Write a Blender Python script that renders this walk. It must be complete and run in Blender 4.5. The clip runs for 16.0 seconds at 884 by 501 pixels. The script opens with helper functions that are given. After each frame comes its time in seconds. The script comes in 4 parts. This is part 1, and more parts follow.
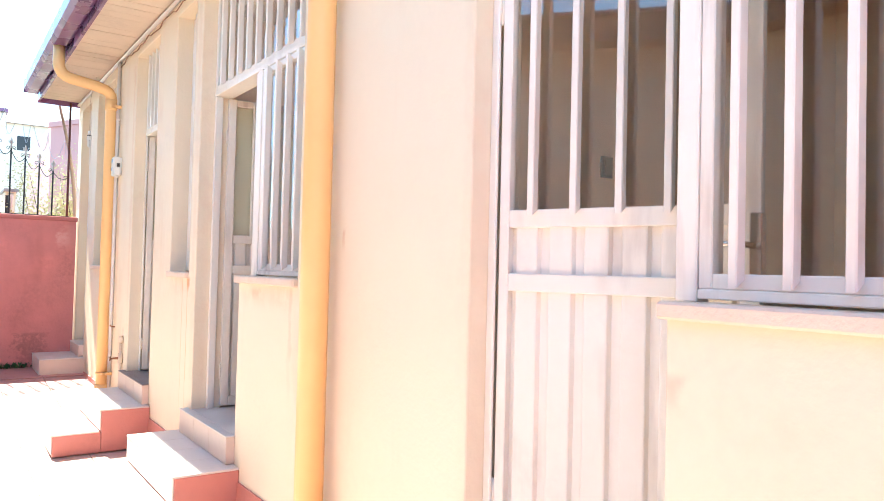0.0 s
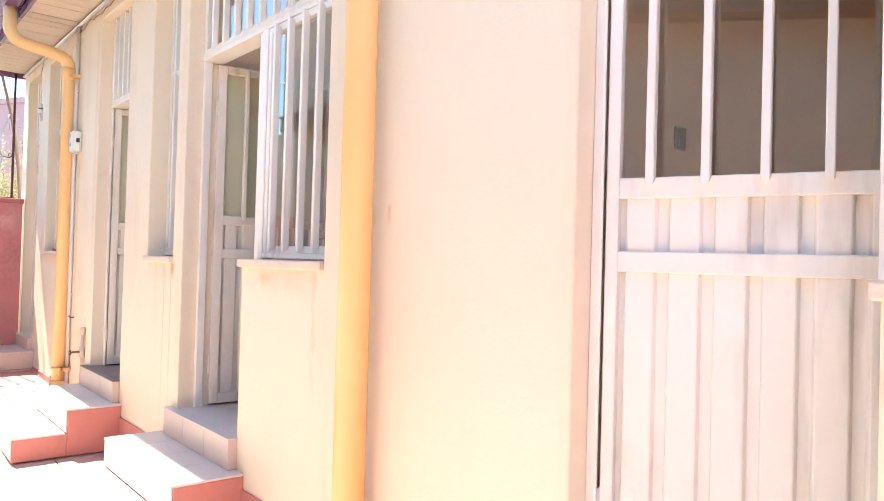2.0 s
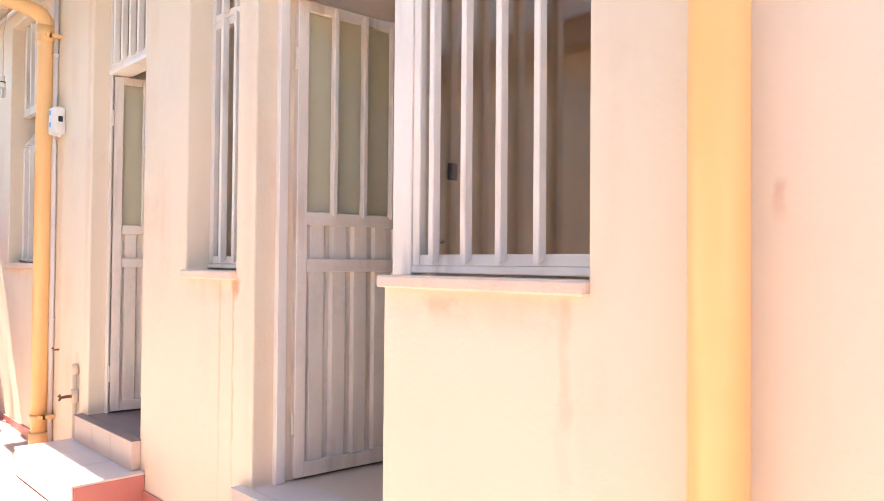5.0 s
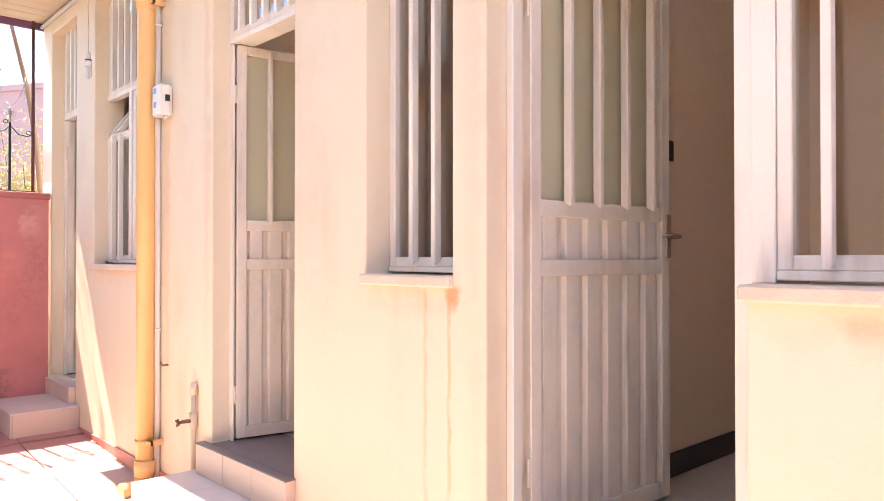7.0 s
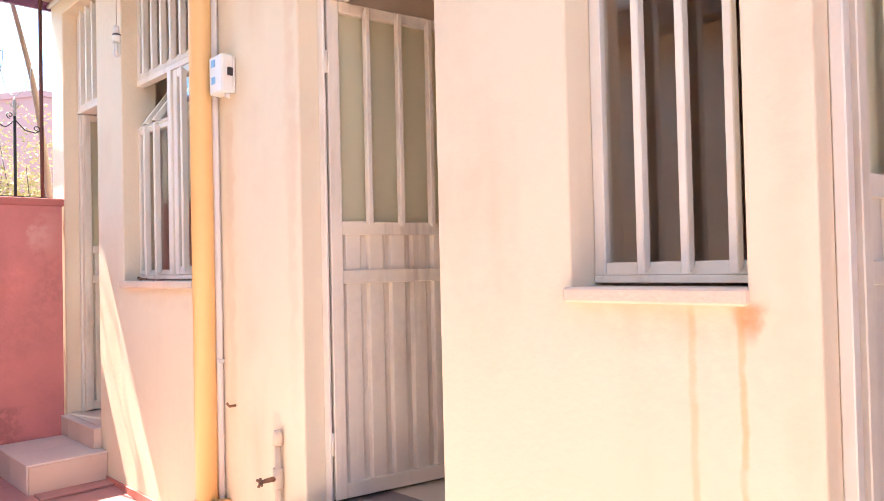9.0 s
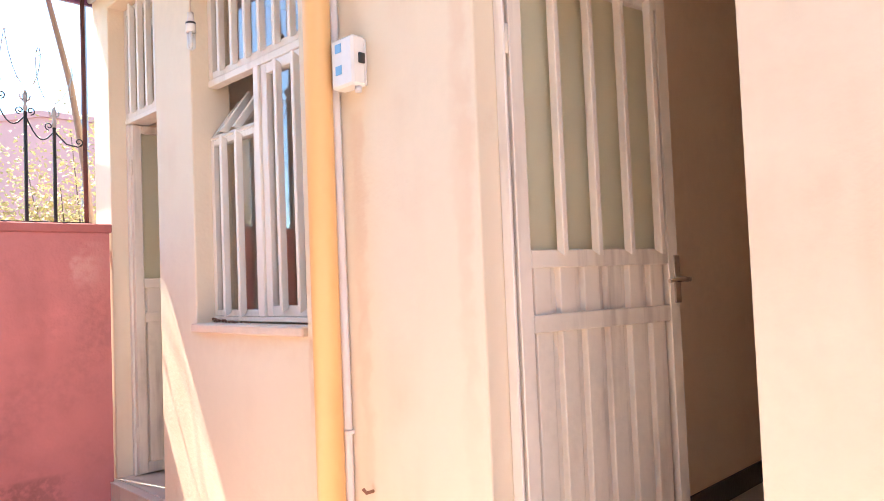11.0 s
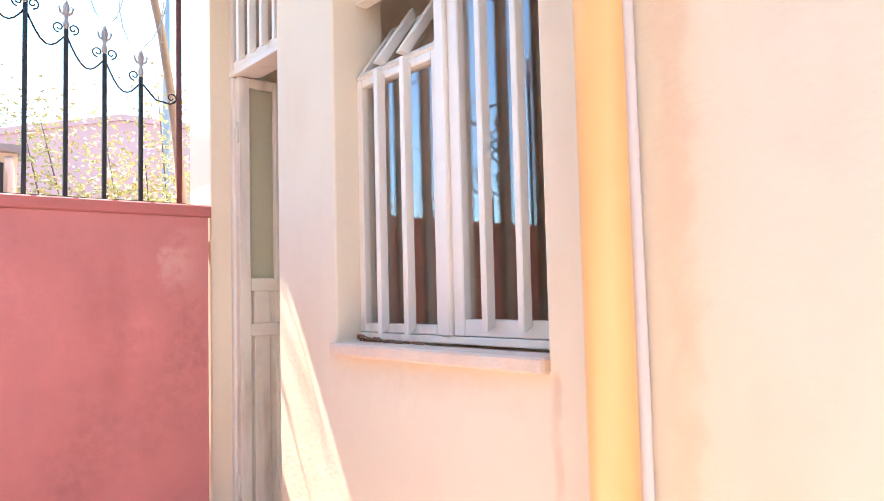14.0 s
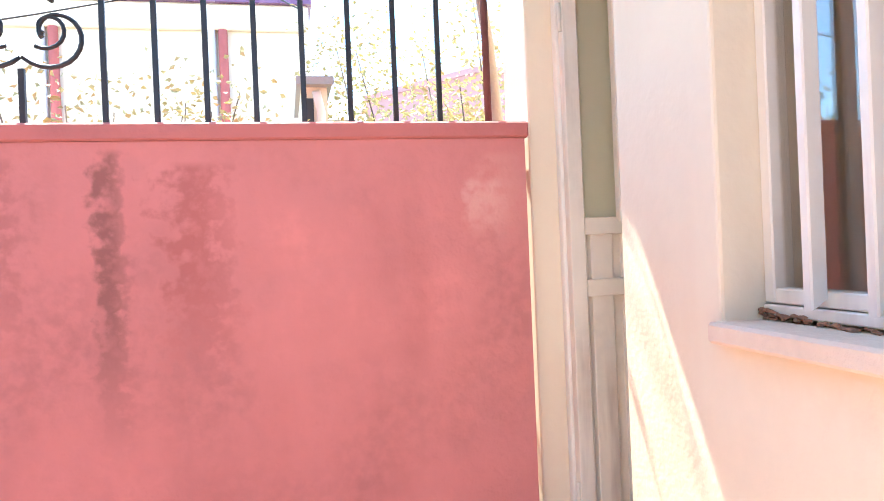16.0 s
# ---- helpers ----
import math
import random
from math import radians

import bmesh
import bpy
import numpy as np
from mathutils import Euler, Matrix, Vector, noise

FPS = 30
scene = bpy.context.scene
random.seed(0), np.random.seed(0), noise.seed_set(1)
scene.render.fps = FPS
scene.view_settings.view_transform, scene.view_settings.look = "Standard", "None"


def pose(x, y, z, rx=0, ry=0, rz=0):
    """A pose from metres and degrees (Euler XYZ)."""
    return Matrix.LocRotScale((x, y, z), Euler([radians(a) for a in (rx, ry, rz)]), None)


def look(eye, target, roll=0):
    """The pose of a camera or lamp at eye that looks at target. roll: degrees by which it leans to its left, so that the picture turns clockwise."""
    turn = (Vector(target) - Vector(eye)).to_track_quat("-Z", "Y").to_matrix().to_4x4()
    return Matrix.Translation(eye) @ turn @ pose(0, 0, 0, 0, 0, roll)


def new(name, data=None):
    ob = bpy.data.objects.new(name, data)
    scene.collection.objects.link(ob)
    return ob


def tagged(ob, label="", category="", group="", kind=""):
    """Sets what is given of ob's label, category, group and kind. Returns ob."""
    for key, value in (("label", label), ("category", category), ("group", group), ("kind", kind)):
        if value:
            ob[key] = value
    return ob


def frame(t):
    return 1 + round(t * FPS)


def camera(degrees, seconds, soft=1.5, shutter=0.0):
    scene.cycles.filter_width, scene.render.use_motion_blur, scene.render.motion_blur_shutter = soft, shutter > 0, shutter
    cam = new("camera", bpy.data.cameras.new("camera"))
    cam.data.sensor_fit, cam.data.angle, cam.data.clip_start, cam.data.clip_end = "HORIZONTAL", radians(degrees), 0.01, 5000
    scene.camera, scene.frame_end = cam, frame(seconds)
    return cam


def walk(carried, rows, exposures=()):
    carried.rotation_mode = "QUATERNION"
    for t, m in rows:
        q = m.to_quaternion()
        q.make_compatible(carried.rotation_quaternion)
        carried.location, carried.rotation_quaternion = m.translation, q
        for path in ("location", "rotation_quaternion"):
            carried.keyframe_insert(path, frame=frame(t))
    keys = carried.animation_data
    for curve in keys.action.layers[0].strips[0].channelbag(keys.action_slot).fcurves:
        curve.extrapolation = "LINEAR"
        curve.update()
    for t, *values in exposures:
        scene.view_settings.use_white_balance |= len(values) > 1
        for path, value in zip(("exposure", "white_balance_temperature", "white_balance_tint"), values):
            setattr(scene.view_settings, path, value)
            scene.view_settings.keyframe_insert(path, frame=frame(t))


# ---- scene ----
cam = camera(63.0, 16.0, soft=0.9)
PATH = [
    (0, (-1.346, -5.227, 1.309), (-0.198, -3.59, 1.361), 1.4),
    (0.5, (-1.38, -5.162, 1.278), (-0.274, -3.495, 1.282), 1.2),
    (1, (-1.47, -5.017, 1.269), (-0.282, -3.409, 1.281), 1.2),
    (1.5, (-1.513, -4.888, 1.273), (-0.282, -3.313, 1.282), 1.5),
    (2, (-1.489, -4.701, 1.26), (-0.21, -3.164, 1.292), 1.6),
    (2.5, (-1.482, -4.527, 1.288), (-0.134, -3.05, 1.301), 3.0),
    (3, (-1.494, -4.298, 1.262), (0.064, -3.046, 1.341), 0.3),
    (3.5, (-1.558, -4.083, 1.3), (0.014, -2.847, 1.258), -0.6),
    (4, (-1.46, -3.756, 1.287), (-0.069, -2.32, 1.337), -0.1),
    (6.3, (-1.508, -2.49, 1.291), (-0.1, -1.069, 1.308), 1.2),
    (6.5, (-1.535, -2.377, 1.299), (-0.099, -0.985, 1.333), -0.8),
    (7, (-1.603, -2.122, 1.309), (-0.239, -0.659, 1.328), 0.0),
    (7.5, (-1.589, -1.874, 1.302), (-0.258, -0.381, 1.321), -0.1),
    (8, (-1.585, -1.605, 1.281), (-0.23, -0.134, 1.3), -0.4),
    (8.5, (-1.589, -1.354, 1.306), (-0.142, 0.026, 1.29), -1.9),
    (9, (-1.566, -1.105, 1.314), (-0.165, 0.322, 1.354), -1.3),
    (9.5, (-1.534, -0.869, 1.337), (-0.185, 0.607, 1.374), -0.3),
    (11.8, (-1.571, 0.26, 1.429), (-0.115, 1.625, 1.553), -2.3),
    (12, (-1.596, 0.345, 1.406), (-0.124, 1.692, 1.537), -1.5),
    (12.5, (-1.537, 0.483, 1.413), (-0.096, 1.865, 1.526), -1.3),
    (13, (-1.412, 0.633, 1.434), (-0.042, 2.083, 1.574), -0.2),
    (13.5, (-1.278, 0.841, 1.401), (0.047, 2.332, 1.535), -0.4),
    (14, (-1.216, 1.067, 1.411), (0.065, 2.598, 1.53), -1.4),
    (14.5, (-1.072, 1.241, 1.436), (0.01, 2.92, 1.544), -0.9),
    (15, (-0.916, 1.417, 1.433), (-0.065, 3.226, 1.496), 0.5),
    (15.5, (-0.852, 1.652, 1.44), (-0.144, 3.523, 1.439), -1.7),
    (16, (-0.775, 1.868, 1.42), (-0.35, 3.823, 1.413), -2.4),
]
walk(cam, [(t, look(eye, target, roll)) for t, eye, target, roll in PATH],
     exposures=((0, 2.55, 6150, -10), (4, 2.51, 6250, -8), (6.5, 2.58, 6900, 2), (9, 2.61, 6780, 2), (12.5, 2.65, 6520, 0), (14, 2.76, 6200, -4), (16, 2.91, 6180, -5)))

# ---- world and sun ----
SUN_WAY = Vector((-0.13, 0.573, 1.0)).normalized()   # towards the sun
world = bpy.data.worlds.new("sky")
scene.world = world
world.use_nodes = True
wn = world.node_tree.nodes
sky = wn.new("ShaderNodeTexSky")
sky.sky_type = "NISHITA"
sky.sun_disc = False
sky.sun_elevation = math.asin(SUN_WAY.z)
sky.sun_rotation = math.atan2(SUN_WAY.x, SUN_WAY.y)
sky.altitude = 1500
sky.air_density, sky.dust_density, sky.ozone_density = 1.0, 0.4, 5.0
wn["Background"].inputs["Strength"].default_value = 0.15
world.node_tree.links.new(sky.outputs["Color"], wn["Background"].inputs["Color"])
sun_data = bpy.data.lights.new("sun", "SUN")
sun_data.energy, sun_data.angle, sun_data.color = 3.6, radians(0.55), (1.0, 0.965, 0.92)
sun = new("sun", sun_data)
sun.matrix_world = look(SUN_WAY * 30, (0, 0, 0))


# ---- materials ----
def material(name, colour, rough=0.6, vary=0.12, grain=30.0, big=1.6, bump=0.15, bump_scale=60.0,
             metal=0.0, stain=None, stain_amount=0.0, stain_scale=(3.0, 3.0, 0.35), per_object=0.0, specular=0.5):
    """Painted, mineral or metal surface: base colour varied at two scales, streaks and fine relief."""
    m = bpy.data.materials.new(name)
    m.use_nodes = True
    n, l = m.node_tree.nodes, m.node_tree.links
    b = n["Principled BSDF"]
    b.inputs["Metallic"].default_value = metal
    b.inputs["Specular IOR Level"].default_value = specular
    geo = n.new("ShaderNodeNewGeometry")

    def noise_at(scale, detail=4.0, stretch=None):
        t = n.new("ShaderNodeTexNoise")
        t.inputs["Scale"].default_value = scale
        t.inputs["Detail"].default_value = detail
        if stretch:
            v = n.new("ShaderNodeMapping")
            v.inputs["Scale"].default_value = stretch
            l.new(geo.outputs["Position"], v.inputs["Vector"])
            l.new(v.outputs["Vector"], t.inputs["Vector"])
        else:
            l.new(geo.outputs["Position"], t.inputs["Vector"])
        return t

    def ramp(source, lo, hi, a, z):
        r = n.new("ShaderNodeMapRange")
        r.inputs["From Min"].default_value, r.inputs["From Max"].default_value = lo, hi
        r.inputs["To Min"].default_value, r.inputs["To Max"].default_value = a, z
        l.new(source, r.inputs["Value"])
        return r.outputs["Result"]

    def mixed(a, c, fac, mode="MIX"):
        x = n.new("ShaderNodeMix")
        x.data_type, x.blend_type = "RGBA", mode
        for socket, value in ((x.inputs[6], a), (x.inputs[7], c), (x.inputs[0], fac)):
            if isinstance(value, (tuple, float)):
                socket.default_value = value
            else:
                l.new(value, socket)
        return x.outputs[2]

    c = (*colour, 1.0)
    dark = (*[v * (1 - vary) for v in colour], 1.0)
    light = (*[min(1.0, v * (1 + vary * 0.6)) for v in colour], 1.0)
    coarse = noise_at(big, 5.0)
    fine = noise_at(grain, 3.0)
    out = mixed(dark, light, ramp(coarse.outputs["Fac"], 0.3, 0.7, 0.0, 1.0))
    out = mixed(out, c, ramp(fine.outputs["Fac"], 0.35, 0.65, 0.0, 0.7))
    if per_object:
        info = n.new("ShaderNodeObjectInfo")
        out = mixed(out, dark, ramp(info.outputs["Random"], 0.0, 1.0, 0.0, per_object))
    if stain:
        streak = noise_at(1.0, 6.0, stain_scale)
        patch = noise_at(2.3, 4.0)
        a = ramp(streak.outputs["Fac"], 0.52, 0.72, 0.0, stain_amount)
        p = ramp(patch.outputs["Fac"], 0.4, 0.65, 0.0, 1.0)
        mul = n.new("ShaderNodeMath")
        mul.operation = "MULTIPLY"
        l.new(a, mul.inputs[0]), l.new(p, mul.inputs[1])
        out = mixed(out, (*stain, 1.0), mul.outputs[0])
    l.new(out, b.inputs["Base Color"])
    l.new(ramp(coarse.outputs["Fac"], 0.3, 0.7, max(0.02, rough - 0.08), min(1.0, rough + 0.08)), b.inputs["Roughness"])
    if bump:
        relief = noise_at(bump_scale, 4.0)
        bn = n.new("ShaderNodeBump")
        bn.inputs["Strength"].default_value = bump
        bn.inputs["Distance"].default_value = 0.01
        l.new(relief.outputs["Fac"], bn.inputs["Height"])
        wavy = noise_at(max(2.5, bump_scale / 9), 3.0)
        bw = n.new("ShaderNodeBump")
        bw.inputs["Strength"].default_value = min(1.0, bump * 1.4)
        bw.inputs["Distance"].default_value = 0.012
        l.new(wavy.outputs["Fac"], bw.inputs["Height"])
        l.new(bw.outputs["Normal"], bn.inputs["Normal"])
        l.new(bn.outputs["Normal"], b.inputs["Normal"])
    return m


def glass(name, tint, rough=0.0, clear=1.0):
    m = bpy.data.materials.new(name)
    m.use_nodes = True
    b = m.node_tree.nodes["Principled BSDF"]
    b.inputs["Base Color"].default_value = (*tint, 1.0)
    b.inputs["Transmission Weight"].default_value = clear
    b.inputs["Roughness"].default_value = rough
    b.inputs["IOR"].default_value = 1.5
    return m


PEACH = (0.84, 0.71, 0.53)
M_WALL = material("peach_wall_paint", PEACH, 0.75, 0.06, 22, 1.2, 0.12, 55, stain=(0.62, 0.36, 0.2), stain_amount=0.35)
M_SILL = material("peach_sill_plaster", (0.80, 0.62, 0.48), 0.8, 0.12, 40, 4, 0.3, 90, stain=(0.5, 0.3, 0.2), stain_amount=0.5, stain_scale=(8, 8, 8))
M_PIPE = material("orange_pipe_paint", (0.82, 0.51, 0.225), 0.42, 0.06, 14, 2, 0.04, 30)
M_STEEL = material("white_steel_paint", (0.86, 0.785, 0.69), 0.42, 0.07, 30, 3, 0.06, 60, stain=(0.40, 0.29, 0.22), stain_amount=0.5, stain_scale=(14, 14, 2))
M_DOOR = material("dusty_door_paint", (0.86, 0.755, 0.635), 0.45, 0.12, 30, 3, 0.08, 60, stain=(0.36, 0.25, 0.18), stain_amount=0.6, stain_scale=(16, 16, 1.6))
M_RED = material("red_wall_plaster", (0.63, 0.225, 0.21), 0.8, 0.24, 26, 2.4, 0.4, 42, stain=(0.3, 0.09, 0.075), stain_amount=0.4, stain_scale=(3.2, 3.2, 0.7))
M_COPING = material("red_coping_paint", (0.55, 0.17, 0.15), 0.7, 0.18, 20, 2, 0.25, 50)
M_RISER = material("red_riser_paint", (0.58, 0.22, 0.18), 0.6, 0.18, 20, 3, 0.2, 50)
M_TREAD = material("pink_tread_tile", (0.72, 0.61, 0.55), 0.4, 0.1, 30, 4, 0.05, 80, per_object=0.4)
M_THRESH = material("beige_riser_tile", (0.70, 0.54, 0.44), 0.5, 0.1, 30, 4, 0.06, 80, per_object=0.3)
M_TERRAZZO = material("grey_threshold_tile", (0.24, 0.18, 0.17), 0.45, 0.2, 60, 5, 0.08, 90)
M_PAVING = material("maroon_paving_tile", (0.57, 0.405, 0.35), 0.55, 0.2, 30, 2, 0.12, 50, per_object=0.5)
# Darker, redder copy of the paving tile for the strip lying in shade.
M_PAVING_SHADE = material("shade_strip_paving_tile", (0.48, 0.22, 0.2), 0.55, 0.25, 30, 2, 0.12, 50, per_object=0.4)
M_GROUT = material("paving_mortar", (0.42, 0.3, 0.27), 0.9, 0.2)
M_GROUND = material("dry_ground", (0.26, 0.2, 0.15), 0.95, 0.3, 4, 0.3, 0.3, 12)
M_INNER = material("inner_wall_paint", (0.94, 0.72, 0.53), 0.75, 0.08, 20, 1.3, 0.08, 50)
M_INNER_CEIL = material("inner_ceiling_paint", (0.86, 0.8, 0.72), 0.8, 0.06)
M_INNER_FLOOR = material("inner_floor_tile", (0.7, 0.57, 0.45), 0.35, 0.12, 12, 2, 0.04)
M_SKIRT = material("black_skirting_tile", (0.02, 0.018, 0.018), 0.35, 0.3)
M_SOFFIT = material("cream_soffit_board", (0.72, 0.60, 0.47), 0.7, 0.12, 25, 3, 0.12, 60, per_object=0.5)
M_BROWNBOARD = material("brown_soffit_board", (0.22, 0.12, 0.075), 0.6, 0.2, 25, 3, 0.12, 60, per_object=0.4)
M_FASCIA = material("purple_metal_fascia", (0.19, 0.085, 0.2), 0.28, 0.2, 20, 3, 0.05, metal=0.0)
M_ROOF = material("purple_roof_sheet", (0.16, 0.08, 0.12), 0.4, 0.2, 10, 1, 0.05)
M_IRON = material("black_iron_paint", (0.02, 0.018, 0.02), 0.45, 0.3, 60, 8, 0.1)
M_RUSTIRON = material("rusty_dark_iron", (0.13, 0.045, 0.04), 0.7, 0.4, 60, 8, 0.3)
M_FINIAL = material("silver_finial_paint", (0.42, 0.38, 0.36), 0.4, 0.15, metal=0.4)
M_WIRE = material("galvanised_wire", (0.35, 0.34, 0.34), 0.35, 0.2, metal=0.9, bump=0)
M_CABLE = material("black_cable", (0.03, 0.03, 0.03), 0.6, 0.2, bump=0)
M_CONDUIT = material("white_plastic_conduit", (0.74, 0.68, 0.64), 0.45, 0.06, bump=0.02)
M_PLASTIC = material("white_plastic", (0.8, 0.77, 0.72), 0.4, 0.05, bump=0.02)
M_DARK = material("dark_plastic", (0.03, 0.03, 0.032), 0.4, 0.2, bump=0.02)
M_BLUE = material("blue_sticker", (0.2, 0.45, 0.7), 0.5, 0.05, bump=0)
M_CHROME = material("worn_chrome", (0.62, 0.56, 0.52), 0.25, 0.1, metal=1.0, bump=0.03)
M_RUST = material("rusty_iron", (0.30, 0.14, 0.08), 0.8, 0.4, 60, 12, 0.5, 120)
M_TAPPIPE = material("painted_tap_pipe", (0.70, 0.55, 0.42), 0.6, 0.2, 40, 10, 0.2, stain=(0.35, 0.2, 0.12), stain_amount=0.6, stain_scale=(20, 20, 8))
M_WOODPOLE = material("weathered_pole_wood", (0.34, 0.24, 0.18), 0.85, 0.3, 40, 3, 0.4, 40)
M_PINKHOUSE = material("pink_house_render", (0.52, 0.29, 0.28), 0.85, 0.1, 6, 0.5)
M_CREAMHOUSE = material("cream_house_render", (0.74, 0.66, 0.54), 0.85, 0.07, 6, 0.5)
M_REDCOL = material("red_column_paint", (0.5, 0.13, 0.11), 0.7, 0.15)
M_GREYROOF = material("grey_roof_sheet", (0.28, 0.27, 0.28), 0.5, 0.15, 5, 0.6)
M_LEAF = material("yellowing_leaves", (0.5, 0.45, 0.22), 0.6, 0.4, 8, 1.2, 0.0, per_object=0.0)
M_HILL = material("hillside_scrub", (0.09, 0.1, 0.06), 0.95, 0.5, 0.5, 0.12, 0.0)
M_TWIG = material("twig_bark", (0.12, 0.08, 0.06), 0.9, 0.3)
M_GRASS = material("weed_leaves", (0.06, 0.11, 0.03), 0.6, 0.4, bump=0)
M_PANE = bpy.data.materials.new("clear_window_glass")
M_PANE.use_nodes = True
pn, pl = M_PANE.node_tree.nodes, M_PANE.node_tree.links
see, gloss, facing, both = (pn.new(k) for k in ("ShaderNodeBsdfTransparent", "ShaderNodeBsdfGlossy", "ShaderNodeLayerWeight", "ShaderNodeMixShader"))
see.inputs["Color"].default_value = (0.96, 0.94, 0.9, 1.0)
gloss.inputs["Roughness"].default_value = 0.015
facing.inputs["Blend"].default_value = 0.5
steep, share = pn.new("ShaderNodeMath"), pn.new("ShaderNodeMath")
steep.operation, share.operation = "POWER", "MULTIPLY_ADD"
steep.inputs[1].default_value, share.inputs[1].default_value, share.inputs[2].default_value = 3.0, 0.42, 0.085
pl.new(facing.outputs["Facing"], steep.inputs[0]), pl.new(steep.outputs[0], share.inputs[0])
pl.new(share.outputs[0], both.inputs[0]), pl.new(see.outputs[0], both.inputs[1]), pl.new(gloss.outputs[0], both.inputs[2])
pl.new(both.outputs[0], pn["Material Output"].inputs["Surface"])
M_FROST = glass("greenish_frosted_glass", (0.85, 0.78, 0.54), 0.5, 0.4)


def add_streaks(m, axis, marks, fine=9.0):
    """Vertical marks with places of their own, run-off stains among them: centre, half width, top, foot, colour,
    amount.
    """
    n, l = m.node_tree.nodes, m.node_tree.links
    b = n["Principled BSDF"]
    geo = n.new("ShaderNodeNewGeometry")
    sep = n.new("ShaderNodeSeparateXYZ")
    l.new(geo.outputs["Position"], sep.inputs[0])
    wob = n.new("ShaderNodeTexNoise")
    wob.inputs["Scale"].default_value, wob.inputs["Detail"].default_value = fine, 8.0
    l.new(geo.outputs["Position"], wob.inputs["Vector"])

    def math_node(kind, a, c):
        x = n.new("ShaderNodeMath")
        x.operation = kind
        for socket, value in zip(x.inputs, (a, c)):
            if isinstance(value, float):
                socket.default_value = value
            else:
                l.new(value, socket)
        return x.outputs[0]

    def span(source, lo, hi, a, z):
        r = n.new("ShaderNodeMapRange")
        r.interpolation_type = "SMOOTHSTEP"
        for socket, value in zip(("From Min", "From Max", "To Min", "To Max"), (lo, hi, a, z)):
            r.inputs[socket].default_value = value
        l.new(source, r.inputs["Value"])
        return r.outputs["Result"]

    for centre, half, top, foot, colour, amount in marks:
        warp = math_node("MULTIPLY", math_node("SUBTRACT", wob.outputs["Fac"], 0.5), half * 2.5)
        off = math_node("ABSOLUTE", math_node("ADD", math_node("SUBTRACT", sep.outputs[axis], centre), warp), 0.0)
        mask = span(off, half * 0.2, half, amount, 0.0)
        mask = math_node("MULTIPLY", mask, span(sep.outputs["Z"], foot, foot + (top - foot) * 0.6, 0.0, 1.0))
        mask = math_node("MULTIPLY", mask, span(sep.outputs["Z"], top - 0.03, top, 1.0, 0.0))
        mask = math_node("MULTIPLY", mask, span(wob.outputs["Fac"], 0.3, 0.6, 0.45, 1.0))
        x = n.new("ShaderNodeMix")
        x.data_type = "RGBA"
        old = b.inputs["Base Color"].links[0].from_socket
        l.new(old, x.inputs[6])
        x.inputs[7].default_value = (*colour, 1.0)
        l.new(mask, x.inputs[0])
        l.new(x.outputs[2], b.inputs["Base Color"])


RUSTY = (0.62, 0.27, 0.1)
OCHRE = (0.76, 0.47, 0.22)
add_streaks(M_WALL, "Y", ((-0.435, 0.014, 1.225, 0.1, OCHRE, 0.75), (-0.32, 0.015, 1.22, 0.1, OCHRE, 0.55), (-0.452, 0.04, 1.228, 1.11, RUSTY, 0.9), (-0.22, 0.27, 1.222, 1.07, RUSTY, 0.16), (-1.8, 0.4, 1.222, 1.06, RUSTY, 0.2), (2.6, 0.5, 1.235, 1.1, RUSTY, 0.14), (-1.66, 0.09, 1.2, 1.12, RUSTY, 0.4),
                          # Full-height tan bands beside three doors; the one at -3.44 paints edge shading.
                          (-2.62, 0.02, 1.47, 1.36, RUSTY, 0.55), (-3.44, 0.05, 3.0, 0.2, (0.7, 0.42, 0.25), 0.12), (-0.545, 0.06, 3.0, 0.2, (0.7, 0.42, 0.25), 0.2),
                          (1.33, 0.05, 3.0, 0.2, (0.7, 0.42, 0.25), 0.3), (-4.21, 0.05, 1.1, 0.98, (0.75, 0.3, 0.22), 0.4), (2.14, 0.02, 1.24, 0.8, RUSTY, 0.3),
                          (-2.1, 0.03, 1.22, 0.6, RUSTY, 0.2), (1.82, 0.05, 2.02, 0.3, (0.72, 0.45, 0.28), 0.35), (1.46, 0.05, 0.75, 0.1, (0.6, 0.4, 0.28), 0.3)))
DARK_BROWN = (0.17, 0.07, 0.055)
add_streaks(M_RED, "X", ((-1.25, 0.055, 1.74, 0.8, DARK_BROWN, 0.7), (-1.02, 0.12, 1.7, 0.95, (0.35, 0.09, 0.075), 0.6), (-0.1, 0.1, 1.72, 1.35, (0.66, 0.3, 0.26), 0.5),
                         (-1.6, 0.15, 1.72, 1.1, (0.3, 0.08, 0.06), 0.5), (-0.45, 0.2, 0.5, 0.05, DARK_BROWN, 0.5), (-0.16, 0.09, 1.64, 1.42, (0.74, 0.42, 0.36), 0.5)), 26.0)


# ---- mesh helpers ----
def box(bm, x0, x1, y0, y1, z0, z1, bevel=0.0, turn=None):
    geom = bmesh.ops.create_cube(bm, size=1.0)["verts"]
    bmesh.ops.scale(bm, vec=(abs(x1 - x0), abs(y1 - y0), abs(z1 - z0)), verts=geom)
    bmesh.ops.translate(bm, vec=((x0 + x1) / 2, (y0 + y1) / 2, (z0 + z1) / 2), verts=geom)
    if turn is not None:
        bmesh.ops.transform(bm, matrix=turn, verts=geom)
    if bevel:
        edges = list({e for v in geom for e in v.link_edges})
        bmesh.ops.bevel(bm, geom=edges, offset=bevel, segments=1, affect="EDGES")
    return bm


def box_mesh(*a, **k):
    return box(bmesh.new(), *a, **k)


